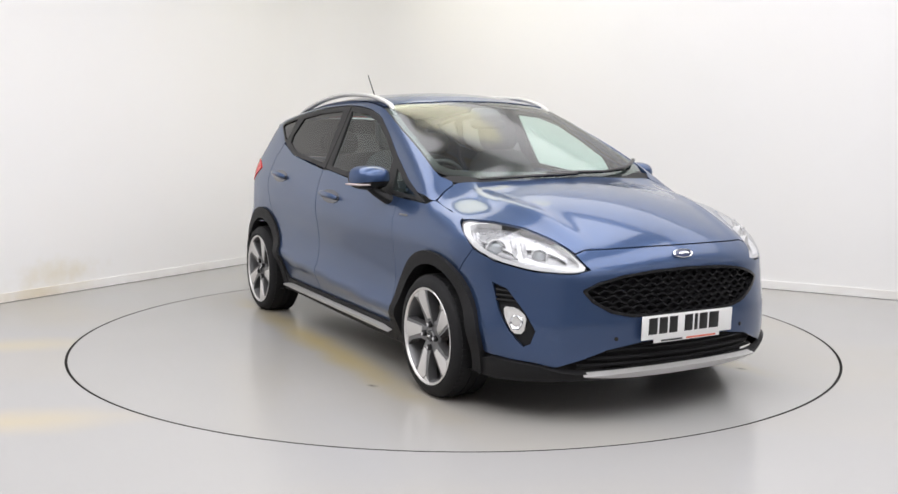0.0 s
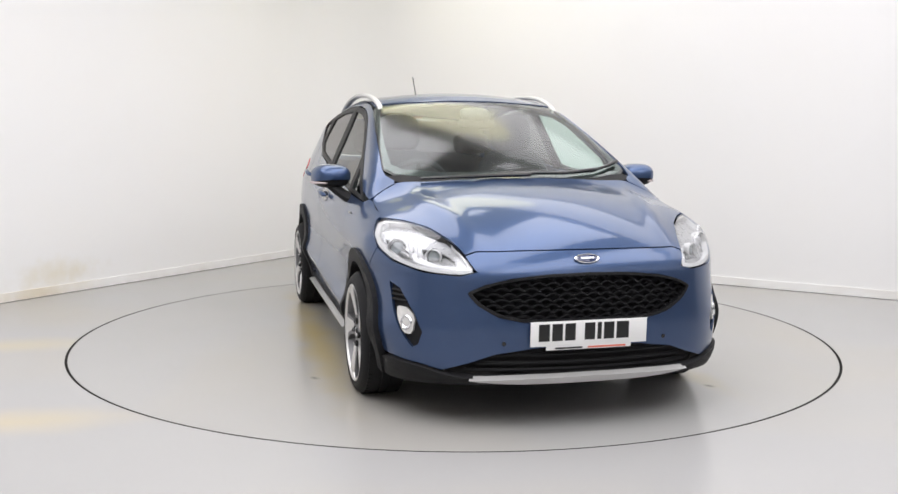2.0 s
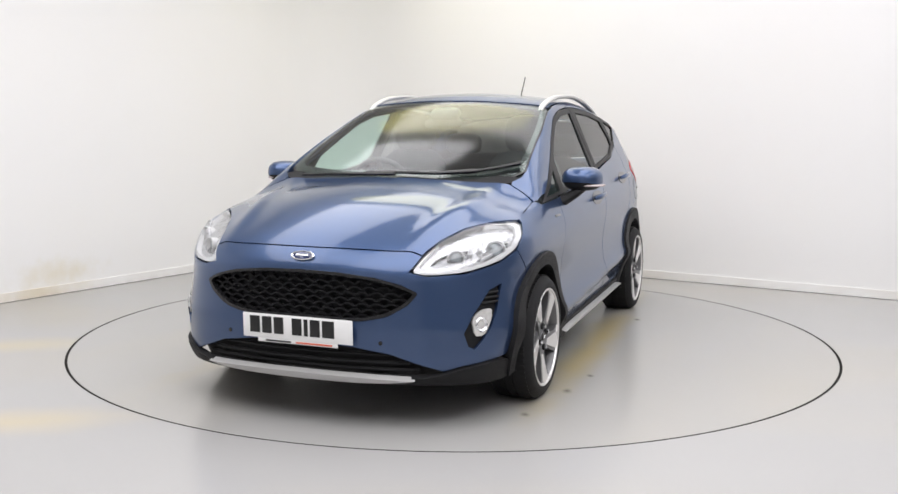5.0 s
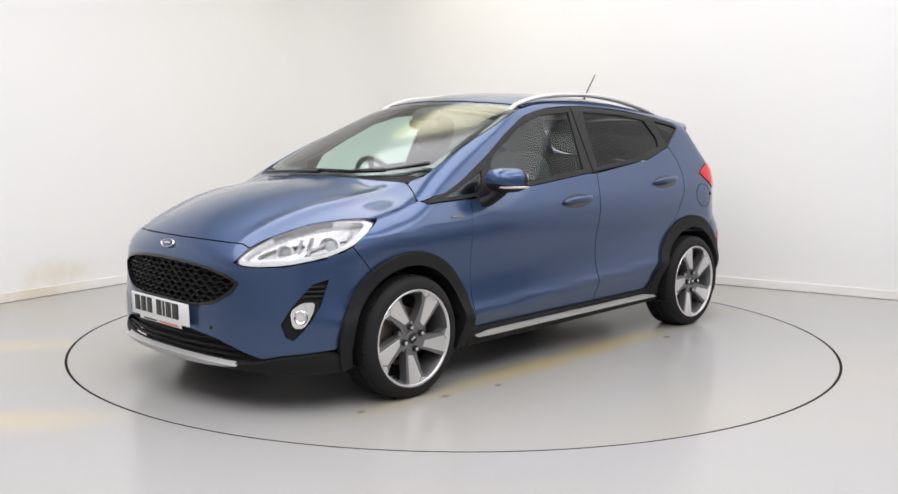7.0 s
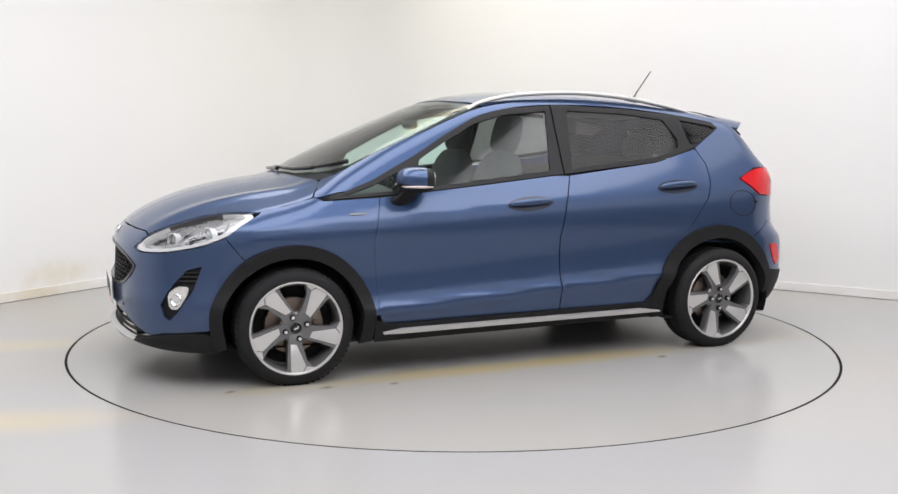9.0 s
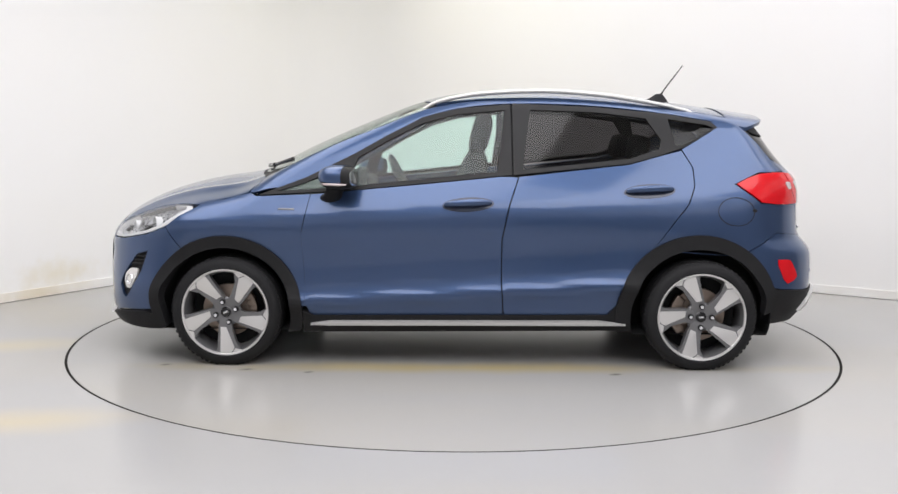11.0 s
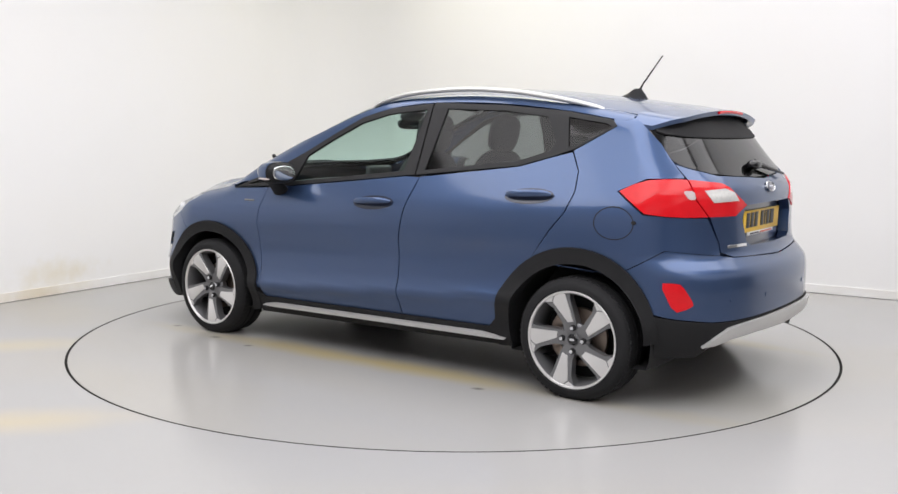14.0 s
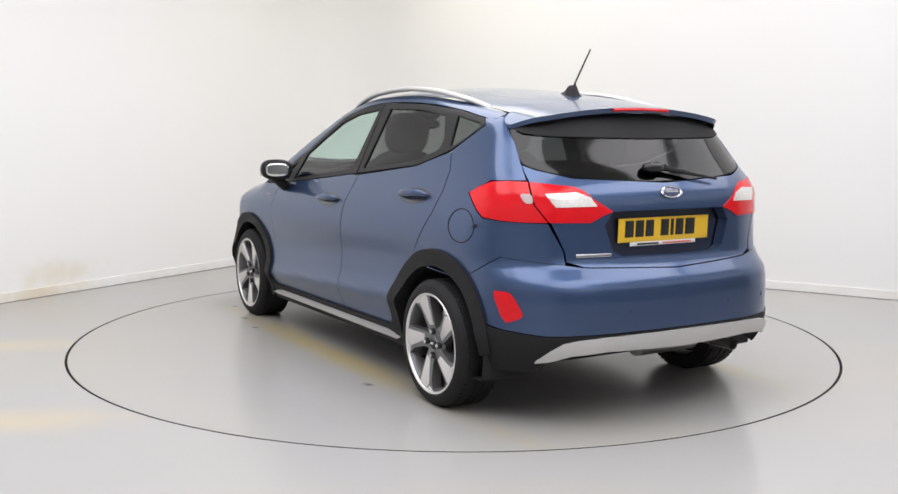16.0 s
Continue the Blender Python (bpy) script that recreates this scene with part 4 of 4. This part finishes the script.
for x in (AXLE, -AXLE):
    for sy in (1, -1):
        bm = bmesh.new()
        for k in range(5):
            a = radians(-35 + 17 * k) if x < 0 else radians(145 + 17 * k)
            box(bm, 0.05, 0.05, 0.055, pose(x + 0.125 * math.cos(a), sy * 0.755, WHEEL_Z + 0.125 * math.sin(a), 0, -math.degrees(a), 0), 0.006)
        part("brake_caliper", bm, STEEL, car)


# ---- front details ----
def grille_mesh():
    """Rows of slim chevron bars just behind the grille's opening."""
    verts, faces = [], []
    poly = outline("wrap", both(GRILLE), 0.05, 0)
    mid = FORE + BEND * math.pi / 2
    pw, ph, n = 0.050, 0.023, 10
    segs = []
    for j in range(-1, n + 1):
        z0 = 0.448 + j * ph
        for i in range(-18, 19):
            u0 = mid + (i + 0.5 * (j % 2)) * pw
            segs.append(((u0 - pw / 2, z0), (u0 - pw / 6, z0 + ph * 0.52)))
            segs.append(((u0 - pw / 6, z0 + ph * 0.52), (u0 + pw / 6, z0 + ph * 0.52)))
            segs.append(((u0 + pw / 6, z0 + ph * 0.52), (u0 + pw / 2, z0)))
    mids = np.array([((a[0] + b[0]) / 2, (a[1] + b[1]) / 2) for a, b in segs])
    keep = inside(mids, poly) & (rim_gap(mids, poly) > 0.006)
    for (a, b), k in zip(segs, keep):
        if not k:
            continue
        d = np.array(b) - np.array(a)
        t = np.array((-d[1], d[0])) / np.linalg.norm(d) * 0.0036
        q = np.array([a + t, b + t, b - t, a - t])
        top, nn = lift("wrap", q, -0.014)
        base = len(verts)
        verts += list(top) + list(top - nn * 0.02)
        faces += [tuple(base + v for v in f) for f in ((0, 1, 2, 3), (0, 4, 5, 1), (1, 5, 6, 2), (2, 6, 7, 3), (3, 7, 4, 0))]
    ob = mesh_object("grille_mesh", verts, faces, GRILLE_BLACK, grille, smooth=False)
    ob["kind"] = "stuff"


grille = sheet("grille", both(GRILLE), GLOSS_BLACK, car, off=0.004, step=0.02, soft=1, depth=0.035,
               holes=[both([(x * 1.0, y * 0.955, 0.561 + (z - 0.561) * 0.88) for x, y, z in GRILLE])])
grille_mesh()
for z, w in ((0.318, 0.36), (0.28, 0.43), (0.247, 0.47)):
    line = []
    for k in range(15):
        y = -w + 2 * w * k / 14
        p, n = on_skin(2.0 - 0.25 * y * y * 2, y, z, -0.022)
        line.append(p)
    bm = bmesh.new()
    tube(bm, line, 0.007, 6, 1.2)
    part("intake_slat", bm, GRILLE_BLACK, front_bumper)


def upright(p, n):
    """A frame at p: y out along n, x level, z as near to up as the slope lets it."""
    n = Vector(n).normalized()
    x = n.cross(Vector((0, 0, 1))).normalized()
    z = x.cross(n)
    m = Matrix((x, n, z)).transposed().to_4x4()
    m.translation = p
    return m


def oval_badge(name, p, n, parent, rx, rz):
    m = upright(p, n) @ Matrix.Diagonal((rx, 1, rz, 1))
    bm = bmesh.new()
    lathe(bm, [(0.001, 0.0), (1.0, 0.0), (1.0, 0.006), (0.9, 0.009), (0.82, 0.007), (0.82, 0.004), (0.001, 0.004)], 40, m)
    ob = part(name, bm, CHROME, parent, "oval chrome-rimmed badge")
    bm = bmesh.new()
    lathe(bm, [(0.001, 0.0075), (0.7, 0.0068), (0.8, 0.005)], 40, m)
    part("badge_face", bm, BADGE_BLUE, ob)
    bm = bmesh.new()
    box(bm, 1.0, 0.002, 0.22, m @ pose(0.0, 0.009, 0.0, 0, 0, 0), 0)
    part("badge_bar", bm, CHROME, ob)


p, n = on_skin(2.02, 0, 0.713, 0.002)
oval_badge("front_badge", p, n, car, 0.056, 0.0225)
p, n = on_skin(-1.855, -0.002, 0.982, 0.002)
oval_badge("rear_badge", p, n, tailgate, 0.06, 0.027)


def number_plate(name, m, mat, parent):
    """A plate with plain bars in place of its characters, and a small sticker strip below."""
    bm = bmesh.new()
    box(bm, 0.006, 0.52, 0.104, m, 0.002)
    plate = part(name, bm, mat, parent)
    y = 0.177
    for w in (0.056, 0.046, 0.018, 0.046, -0.03, 0.046, 0.046, 0.048):
        if w < 0:
            y += w
            continue
        bm = bmesh.new()
        box(bm, 0.002, w, 0.072, m @ pose(0.004, y - w / 2, 0.006), 0.0005)
        part("character_bar", bm, INK, plate)
        y -= w + 0.011
    bm = bmesh.new()
    box(bm, 0.004, 0.38, 0.018, m @ pose(-0.001, 0.0, -0.061), 0.001)
    strip_ = part("sticker_strip", bm, PLATE_WHITE, plate)
    bm = bmesh.new()
    box(bm, 0.002, 0.17, 0.007, m @ pose(0.002, 0.08, -0.062))
    part("red_bar", bm, RED_INK, strip_)
    bm = bmesh.new()
    box(bm, 0.002, 0.12, 0.007, m @ pose(0.002, -0.09, -0.062))
    part("dark_bar", bm, INK, strip_)


number_plate("front_number_plate", pose(2.062, -0.003, 0.413, 0, 2, 0), PLATE_WHITE, car)
number_plate("rear_number_plate", pose(-1.824, 0.0, 0.823, 0, -2, 0) @ Matrix.Rotation(math.pi, 4, "Z"), PLATE_YELLOW, tailgate)

for side in (1, -1):
    fog = sheet("fog_lamp", [(1.831, 0.695, 0.463), (1.788, 0.723, 0.499), (1.740, 0.754, 0.500), (1.748, 0.756, 0.458), (1.787, 0.737, 0.388), (1.825, 0.707, 0.389)], CLEAR_LENS, front_bumper, off=-0.002, step=0.02, depth=0.012, mirror=side)
    p, n = on_skin(1.785, 0.713, 0.436, 0.0)
    bm = bmesh.new()
    rot = Vector((0, 1, 0)).rotation_difference(n).to_matrix().to_4x4()
    lathe(bm, [(0.018, -0.004), (0.022, 0.001), (0.027, 0.003), (0.031, -0.002)], 24, Matrix.Diagonal((1, side, 1, 1)) @ Matrix.Translation(p) @ rot)
    part("lamp_ring", bm, CHROME, fog)
    for z in (0.525, 0.545, 0.565):
        bm = bmesh.new()
        line = [on_skin(x, y, z, -0.006)[0] for x, y in ((1.785, 0.722), (1.74, 0.745), (1.695, 0.765))]
        tube(bm, [(q.x, q.y * side, q.z) for q in line], 0.006, 6)
        part("bezel_slat", bm, PLASTIC, fog_bezel)
    p, n = on_skin(0.925, 0.81, 0.829, 0.002)
    bm = bmesh.new()
    box(bm, 0.085, 0.003, 0.010, Matrix.Diagonal((1, side, 1, 1)) @ upright(p, n), 0.001)
    part("wing_emblem", bm, ALLOY_DARK, car)
p, n = on_skin(-1.85, 0.41, 0.73, 0.002)
bm = bmesh.new()
box(bm, 0.165, 0.004, 0.014, upright(p, n), 0.001)
part("script_emblem", bm, CHROME, tailgate)
for y in (0.35, -0.35):
    p, n = on_skin(1.99, y, 0.37, 0.001)
    bm = bmesh.new()
    rod(bm, 0.009, 0.009, 0.004, Matrix.Translation(p) @ Vector((0, 0, 1)).rotation_difference(n).to_matrix().to_4x4(), 16)
    part("parking_sensor", bm, GLOSS_BLACK, front_bumper)
for y in (0.28, -0.28, 0.6, -0.6):
    p, n = on_skin(-1.95, y, 0.50, 0.001)
    bm = bmesh.new()
    rod(bm, 0.010, 0.010, 0.004, Matrix.Translation(p) @ Vector((0, 0, 1)).rotation_difference(n).to_matrix().to_4x4(), 16)
    part("parking_sensor", bm, PAINT, rear_bumper)


# ---- side details ----
def blob(bm, m, sx, sy, sz, power=2.6, seg=28, rings=18):
    """A soft block: between a ball and a box."""
    r = bmesh.ops.create_uvsphere(bm, u_segments=seg, v_segments=rings, radius=1)
    for v in r["verts"]:
        c = v.co
        k = (abs(c.x) ** power + abs(c.y) ** power + abs(c.z) ** power) ** (-1 / power)
        v.co = m @ Vector((c.x * k * sx, c.y * k * sy, c.z * k * sz))


def door_mirror(side):
    base = new("door_mirror", None)
    base.parent = car
    flip = Matrix.Diagonal((1, side, 1, 1))
    at = pose(0.635, 0.878, 0.998, 0, 0, -14)
    bm = bmesh.new()
    blob(bm, Matrix(), 0.105, 0.098, 0.064, 2.7)
    bmesh.ops.bisect_plane(bm, geom=bm.verts[:] + bm.edges[:] + bm.faces[:], plane_co=(-0.04, 0, 0), plane_no=(-1, 0, 0), clear_outer=True)
    bmesh.ops.bisect_plane(bm, geom=bm.verts[:] + bm.edges[:] + bm.faces[:], plane_co=(0, 0, -0.026), plane_no=(0.12, 0, -1), clear_outer=True)
    bmesh.ops.transform(bm, matrix=flip @ at, verts=bm.verts)
    part("mirror_cap", bm, PAINT, base)
    bm = bmesh.new()
    blob(bm, Matrix(), 0.100, 0.0945, 0.060, 2.7)
    bmesh.ops.bisect_plane(bm, geom=bm.verts[:] + bm.edges[:] + bm.faces[:], plane_co=(-0.08, 0, 0), plane_no=(-1, 0, 0), clear_outer=True)
    bmesh.ops.holes_fill(bm, edges=[e for e in bm.edges if e.is_boundary])
    bmesh.ops.transform(bm, matrix=flip @ at, verts=bm.verts)
    part("mirror_body", bm, PLASTIC, base)
    bm = bmesh.new()
    blob(bm, flip @ at @ pose(-0.081, 0.002, 0.002), 0.003, 0.067, 0.039, 3.0)
    part("mirror_glass", bm, MIRROR, base)
    bm = bmesh.new()
    tube(bm, [flip @ at @ Vector(q) for q in ((0.085, 0.03, -0.029), (0.075, 0.065, -0.030), (0.04, 0.09, -0.031), (-0.03, 0.0975, -0.031), (-0.07, 0.092, -0.031))], [0.004, 0.006, 0.007, 0.007, 0.004], 6)
    part("indicator", bm, SMOKED, base)
    bm = bmesh.new()
    tube(bm, [flip @ Vector(q) for q in ((0.655, 0.875, 0.955), (0.668, 0.845, 0.925), (0.682, 0.805, 0.897), (0.695, 0.775, 0.885))], [0.05, 0.046, 0.05, 0.06], 14, 0.55)
    part("mirror_foot", bm, PLASTIC, base)


def door_handle(parent, x, z, side):
    rise = 0.05
    dish = [(x + 0.135 * math.cos(a), 0.8, z + 0.037 * math.sin(a) - rise * 0.135 * math.cos(a)) for a in [k * math.tau / 20 for k in range(20)]]
    # Flat dark ellipse in place of the dish, its shade in the colour
    sheet("handle_dish", dish, RECESS_SHADE, parent, off=0.0025, step=0.025, soft=0, depth=0.004, mirror=side)
    pts, rr = [], []
    for k in range(15):
        t = -1 + 2 * k / 14
        p, n = on_skin(x + 0.122 * t, 0.8, z - rise * 0.122 * t + 0.002, 0.012 + 0.026 * (1 - t ** 4))
        pts.append((p.x, p.y * side, p.z))
        rr.append(0.0055 + 0.0075 * (1 - t * t) ** 0.5)
    bm = bmesh.new()
    tube(bm, pts, rr, 10, 1.35)
    part("door_handle", bm, PAINT, parent)


def roof_rail(side):
    bm = bmesh.new()
    pts, rr = [], []
    for k in range(33):
        u = k / 32
        x = 0.225 - 1.47 * u
        h = 0.05 * min(1, math.sin(math.pi * u) ** 0.5) - 0.006
        y = 0.528 + 0.012 * math.sin(math.pi * u)
        pts.append((x, y * side, float(top_line(x) - crown(x) * y * y) - 0.012 + h))
        rr.append(0.016 + 0.006 * math.sin(math.pi * u) ** 0.5)
    tube(bm, pts, rr, 10, 0.62)
    part("roof_rail", bm, SILVER, car, "satin silver roof rail")


for side, (d1, d2) in ((1, [o for o in car.children if "_door" in o.name and o.data.vertices[0].co.y > 0]), (-1, [o for o in car.children if "_door" in o.name and o.data.vertices[0].co.y < 0])):
    front = d1 if d1.name.startswith("front") else d2
    rear = d2 if front is d1 else d1
    door_mirror(side)
    door_handle(front, -0.025, 0.86, side)
    door_handle(rear, -0.968, 0.935, side)
    roof_rail(side)
flap = [(-1.42 + 0.1 * math.cos(k * math.tau / 24), 0.8, 0.834 + 0.075 * math.sin(k * math.tau / 24)) for k in range(24)]
inner_flap = [(-1.42 + 0.096 * math.cos(k * math.tau / 24), 0.8, 0.834 + 0.071 * math.sin(k * math.tau / 24)) for k in range(24)]
sheet("flap_seam", flap, DARK, car, off=0.0015, step=0.03, soft=0, depth=0.002, holes=[inner_flap])
p, n = on_skin(-1.515, 0.79, 0.84, 0.003)
bm = bmesh.new()
blob(bm, Matrix.Translation(p), 0.012, 0.004, 0.008)
part("flap_notch", bm, DARK, car)

# aerial on the roof
bm = bmesh.new()
verts = []
for x, w, h in ((-1.045, 0.004, 0.0), (-1.09, 0.018, 0.018), (-1.13, 0.022, 0.05), (-1.165, 0.022, 0.055), (-1.20, 0.016, 0.012), (-1.21, 0.01, 0.0)):
    z = float(top_line(x)) - 0.004
    verts.append([bm.verts.new((x, -w - 0.01, z)), bm.verts.new((x, -w * 0.4, z + h)), bm.verts.new((x, w * 0.4, z + h)), bm.verts.new((x, w + 0.01, z))])
for a, b in zip(verts, verts[1:]):
    for k in range(3):
        bm.faces.new((a[k], a[k + 1], b[k + 1], b[k]))
aerial = part("aerial_base", bm, PLASTIC, car)
bm = bmesh.new()
tube(bm, [(-1.155, 0, 1.455), (-1.175, 0, 1.49), (-1.28, 0, 1.632)], [0.006, 0.0045, 0.0035], 8)
part("aerial_mast", bm, GLOSS_BLACK, aerial)


# ---- tail details ----
def spoiler():
    """A roof-edge wing over the rear window, painted above; a separate black band darkens beneath."""
    bm = bmesh.new()
    n, mrows = 41, 9
    up, dn = [], []
    for i in range(n):
        y = -0.60 + 1.2 * i / (n - 1)
        a = abs(y)
        lip = -1.652 + 0.16 * a * a + 0.9 * max(0, a - 0.47) ** 2 * 6
        cu, cd = [], []
        for j in range(mrows):
            t = j / (mrows - 1)
            x = -1.405 + (lip + 1.405) * t
            z = float(top_line(-1.405) - 0.15 * (-1.405 - x)) - 0.2 * a * a - 3.0 * max(0, a - 0.50) ** 2
            cu.append(bm.verts.new((x, y, z + 0.004)))
            cd.append(bm.verts.new((x + 0.01 * t, y, z - 0.012 - 0.03 * (1 - t) - 0.006)))
        up.append(cu)
        dn.append(cd)
    for i in range(n - 1):
        for j in range(mrows - 1):
            bm.faces.new((up[i][j], up[i][j + 1], up[i + 1][j + 1], up[i + 1][j]))
            bm.faces.new((dn[i][j], dn[i + 1][j], dn[i + 1][j + 1], dn[i][j + 1]))
        bm.faces.new((up[i][-1], dn[i][-1], dn[i + 1][-1], up[i + 1][-1]))
    for i in (0, n - 1):
        for j in range(mrows - 1):
            bm.faces.new((up[i][j], up[i][j + 1], dn[i][j + 1], dn[i][j]))
    return part("spoiler", bm, PAINT, tailgate, angle=50)


wing = spoiler()
# Black band paints the spoiler's dark underside and its reflection on the glass
sheet("spoiler_reflection_band", both([(-1.60, 0, 1.325), (-1.55, 0.4, 1.305), (-1.485, 0.575, 1.285), (-1.52, 0.575, 1.235), (-1.60, 0.45, 1.218), (-1.66, 0, 1.212)]), DARK, wing, off=0.004, step=0.04, depth=0.01)
bm = bmesh.new()
tube(bm, [(-1.652 + 0.16 * y * y, y, float(top_line(-1.405) - 0.15 * 0.247) - 0.2 * y * y - 0.004) for y in [-0.16 + 0.02 * k for k in range(17)]], 0.008, 6)
part("high_brake_light", bm, RED, wing)
bm = bmesh.new()
p, n = on_skin(-1.79, 0.05, 1.075, 0.02)
blob(bm, Matrix.Translation(p), 0.03, 0.055, 0.022)
wiper = part("rear_wiper", bm, GLOSS_BLACK, tailgate)
bm = bmesh.new()
tube(bm, [on_skin(-1.78, y, 1.083 - 0.02 * k, 0.022)[0] for k, y in enumerate((0.03, -0.06, -0.16, -0.28))], [0.018, 0.012, 0.009, 0.006], 8)
part("wiper_blade", bm, GLOSS_BLACK, wiper)

# wipers on the windscreen
for line in (((0.915, 0.62), (1.0, 0.52), (1.06, 0.42)), ((1.05, 0.44), (1.12, 0.25), (1.145, 0.0), (1.14, -0.12)), ((1.16, 0.05), (1.155, -0.25), (1.10, -0.5))):
    bm = bmesh.new()
    pts = [on_skin(x, y, 0, 0.016, "top")[0] for x, y in line]
    tube(bm, pts, [0.012] + [0.009] * (len(pts) - 2) + [0.006], 8)
    part("windscreen_wiper", bm, GLOSS_BLACK, car)
sheet("scuttle", both([(1.20, 0, 0), (1.18, 0.25, 0), (1.13, 0.45, 0), (1.06, 0.625, 0), (0.99, 0.66, 0), (1.08, 0.42, 0), (1.12, 0.2, 0), (1.13, 0, 0)]), PLASTIC, car, "top", off=-0.005, step=0.03, depth=0.01)

# ---- cabin ----
def seat(x, y, rear=False):
    s = new("front_seat" if not rear else "rear_seat", None)
    s.parent = car
    w = 0.24 if not rear else 0.60
    bm = bmesh.new()
    blob(bm, pose(x + 0.12, y, 0.44, 0, -6, 0), 0.27, w, 0.10, 4)
    part("cushion", bm, CLOTH, s)
    bm = bmesh.new()
    blob(bm, pose(x - 0.20, y, 0.80, 0, -18, 0), 0.085, w, 0.34 if not rear else 0.30, 3.4)
    part("backrest", bm, CLOTH, s)
    for k in ((0,) if not rear else (-0.36, 0.36)):
        bm = bmesh.new()
        blob(bm, pose(x - 0.31 + (0.0 if not rear else 0.02), y + k, 1.225 if not rear else 1.15, 0, -14, 0), 0.055, 0.13, 0.115 if not rear else 0.075, 3.2)
        h = part("headrest", bm, CLOTH, s)
        for q in (0.045, -0.045):
            bm = bmesh.new()
            rod(bm, 0.006, 0.006, 0.12, pose(x - 0.29, y + k + q, 1.10 if not rear else 1.07, 0, -14, 0), 8)
            part("headrest_post", bm, STEEL, h)


seat(0.22, 0.36)
seat(0.22, -0.36)
seat(-0.68, 0.0, True)
bm = bmesh.new()
blob(bm, pose(0.86, 0, 0.82, 0, 6, 0), 0.27, 0.70, 0.12, 4)
box(bm, 0.25, 0.42, 0.1, pose(0.70, -0.36, 0.90, 0, 8, 0), 0.04, 3)
box(bm, 0.05, 0.22, 0.14, pose(0.63, 0.0, 0.95, 0, -10, 0), 0.02, 3)
part("dashboard", bm, CABIN, car)
bm = bmesh.new()
ang = pose(0.40, -0.36, 0.91, 0, -65, 0)
tube(bm, [ang @ Vector((0.18 * math.cos(k * math.tau / 32), 0.18 * math.sin(k * math.tau / 32), 0)) for k in range(33)], 0.016, 8)
blob(bm, ang, 0.06, 0.075, 0.03)
for a in (0, 180, 270):
    rod(bm, 0.02, 0.016, 0.16, ang @ pose(0, 0, 0, 0, 0, a) @ pose(0.1, 0, 0, 0, 90, 0), 8)
part("steering_wheel", bm, CABIN, car)
bm = bmesh.new()
blob(bm, pose(0.37, 0, 1.28, 0, 10, 0), 0.02, 0.115, 0.032, 3)
tube(bm, [(0.36, 0, 1.29), (0.33, 0, 1.34)], 0.012, 8)
part("interior_mirror", bm, GLOSS_BLACK, car)
bm = bmesh.new()
blob(bm, pose(0.345, 0, 1.335, 0, 25, 0), 0.06, 0.09, 0.03, 3)
part("sensor_pod", bm, CABIN, car)


LABELS = {"front_wheel": "five-spoke machined alloy wheel with black tyre", "rear_wheel": "five-spoke machined alloy wheel with black tyre",
          "headlamp": "clear headlamp with white light guide", "tail_lamp": "red tail lamp", "tailgate_lamp": "red and clear tail lamp",
          "rear_reflector": "red rear reflector", "grille": "black honeycomb grille", "door_mirror": "blue-capped door mirror on a black foot",
          "front_number_plate": "white number plate with dark bars", "rear_number_plate": "yellow number plate with dark bars",
          "sill_trim": "satin silver sill strip", "front_skid_trim": "satin silver skid strip", "rear_skid_trim": "satin silver skid strip",
          "windscreen": "clear windscreen", "rear_side_window": "dark privacy glass", "rear_window": "dark rear window", "aerial_base": "black fin with thin mast"}
for ob in car.children_recursive:
    key = ob.name.split(".")[0]
    if key in LABELS:
        ob["label"] = LABELS[key]


def motions():
    walk(turntable, [(t, pose(0, 0, 0, 0, 0, a)) for t, a in TURN])
    walk(car, [(t, pose(0, 0, 0, 0, 0, a) @ pose(-0.065, 0.0457, 0)) for t, a in TURN])


motions()
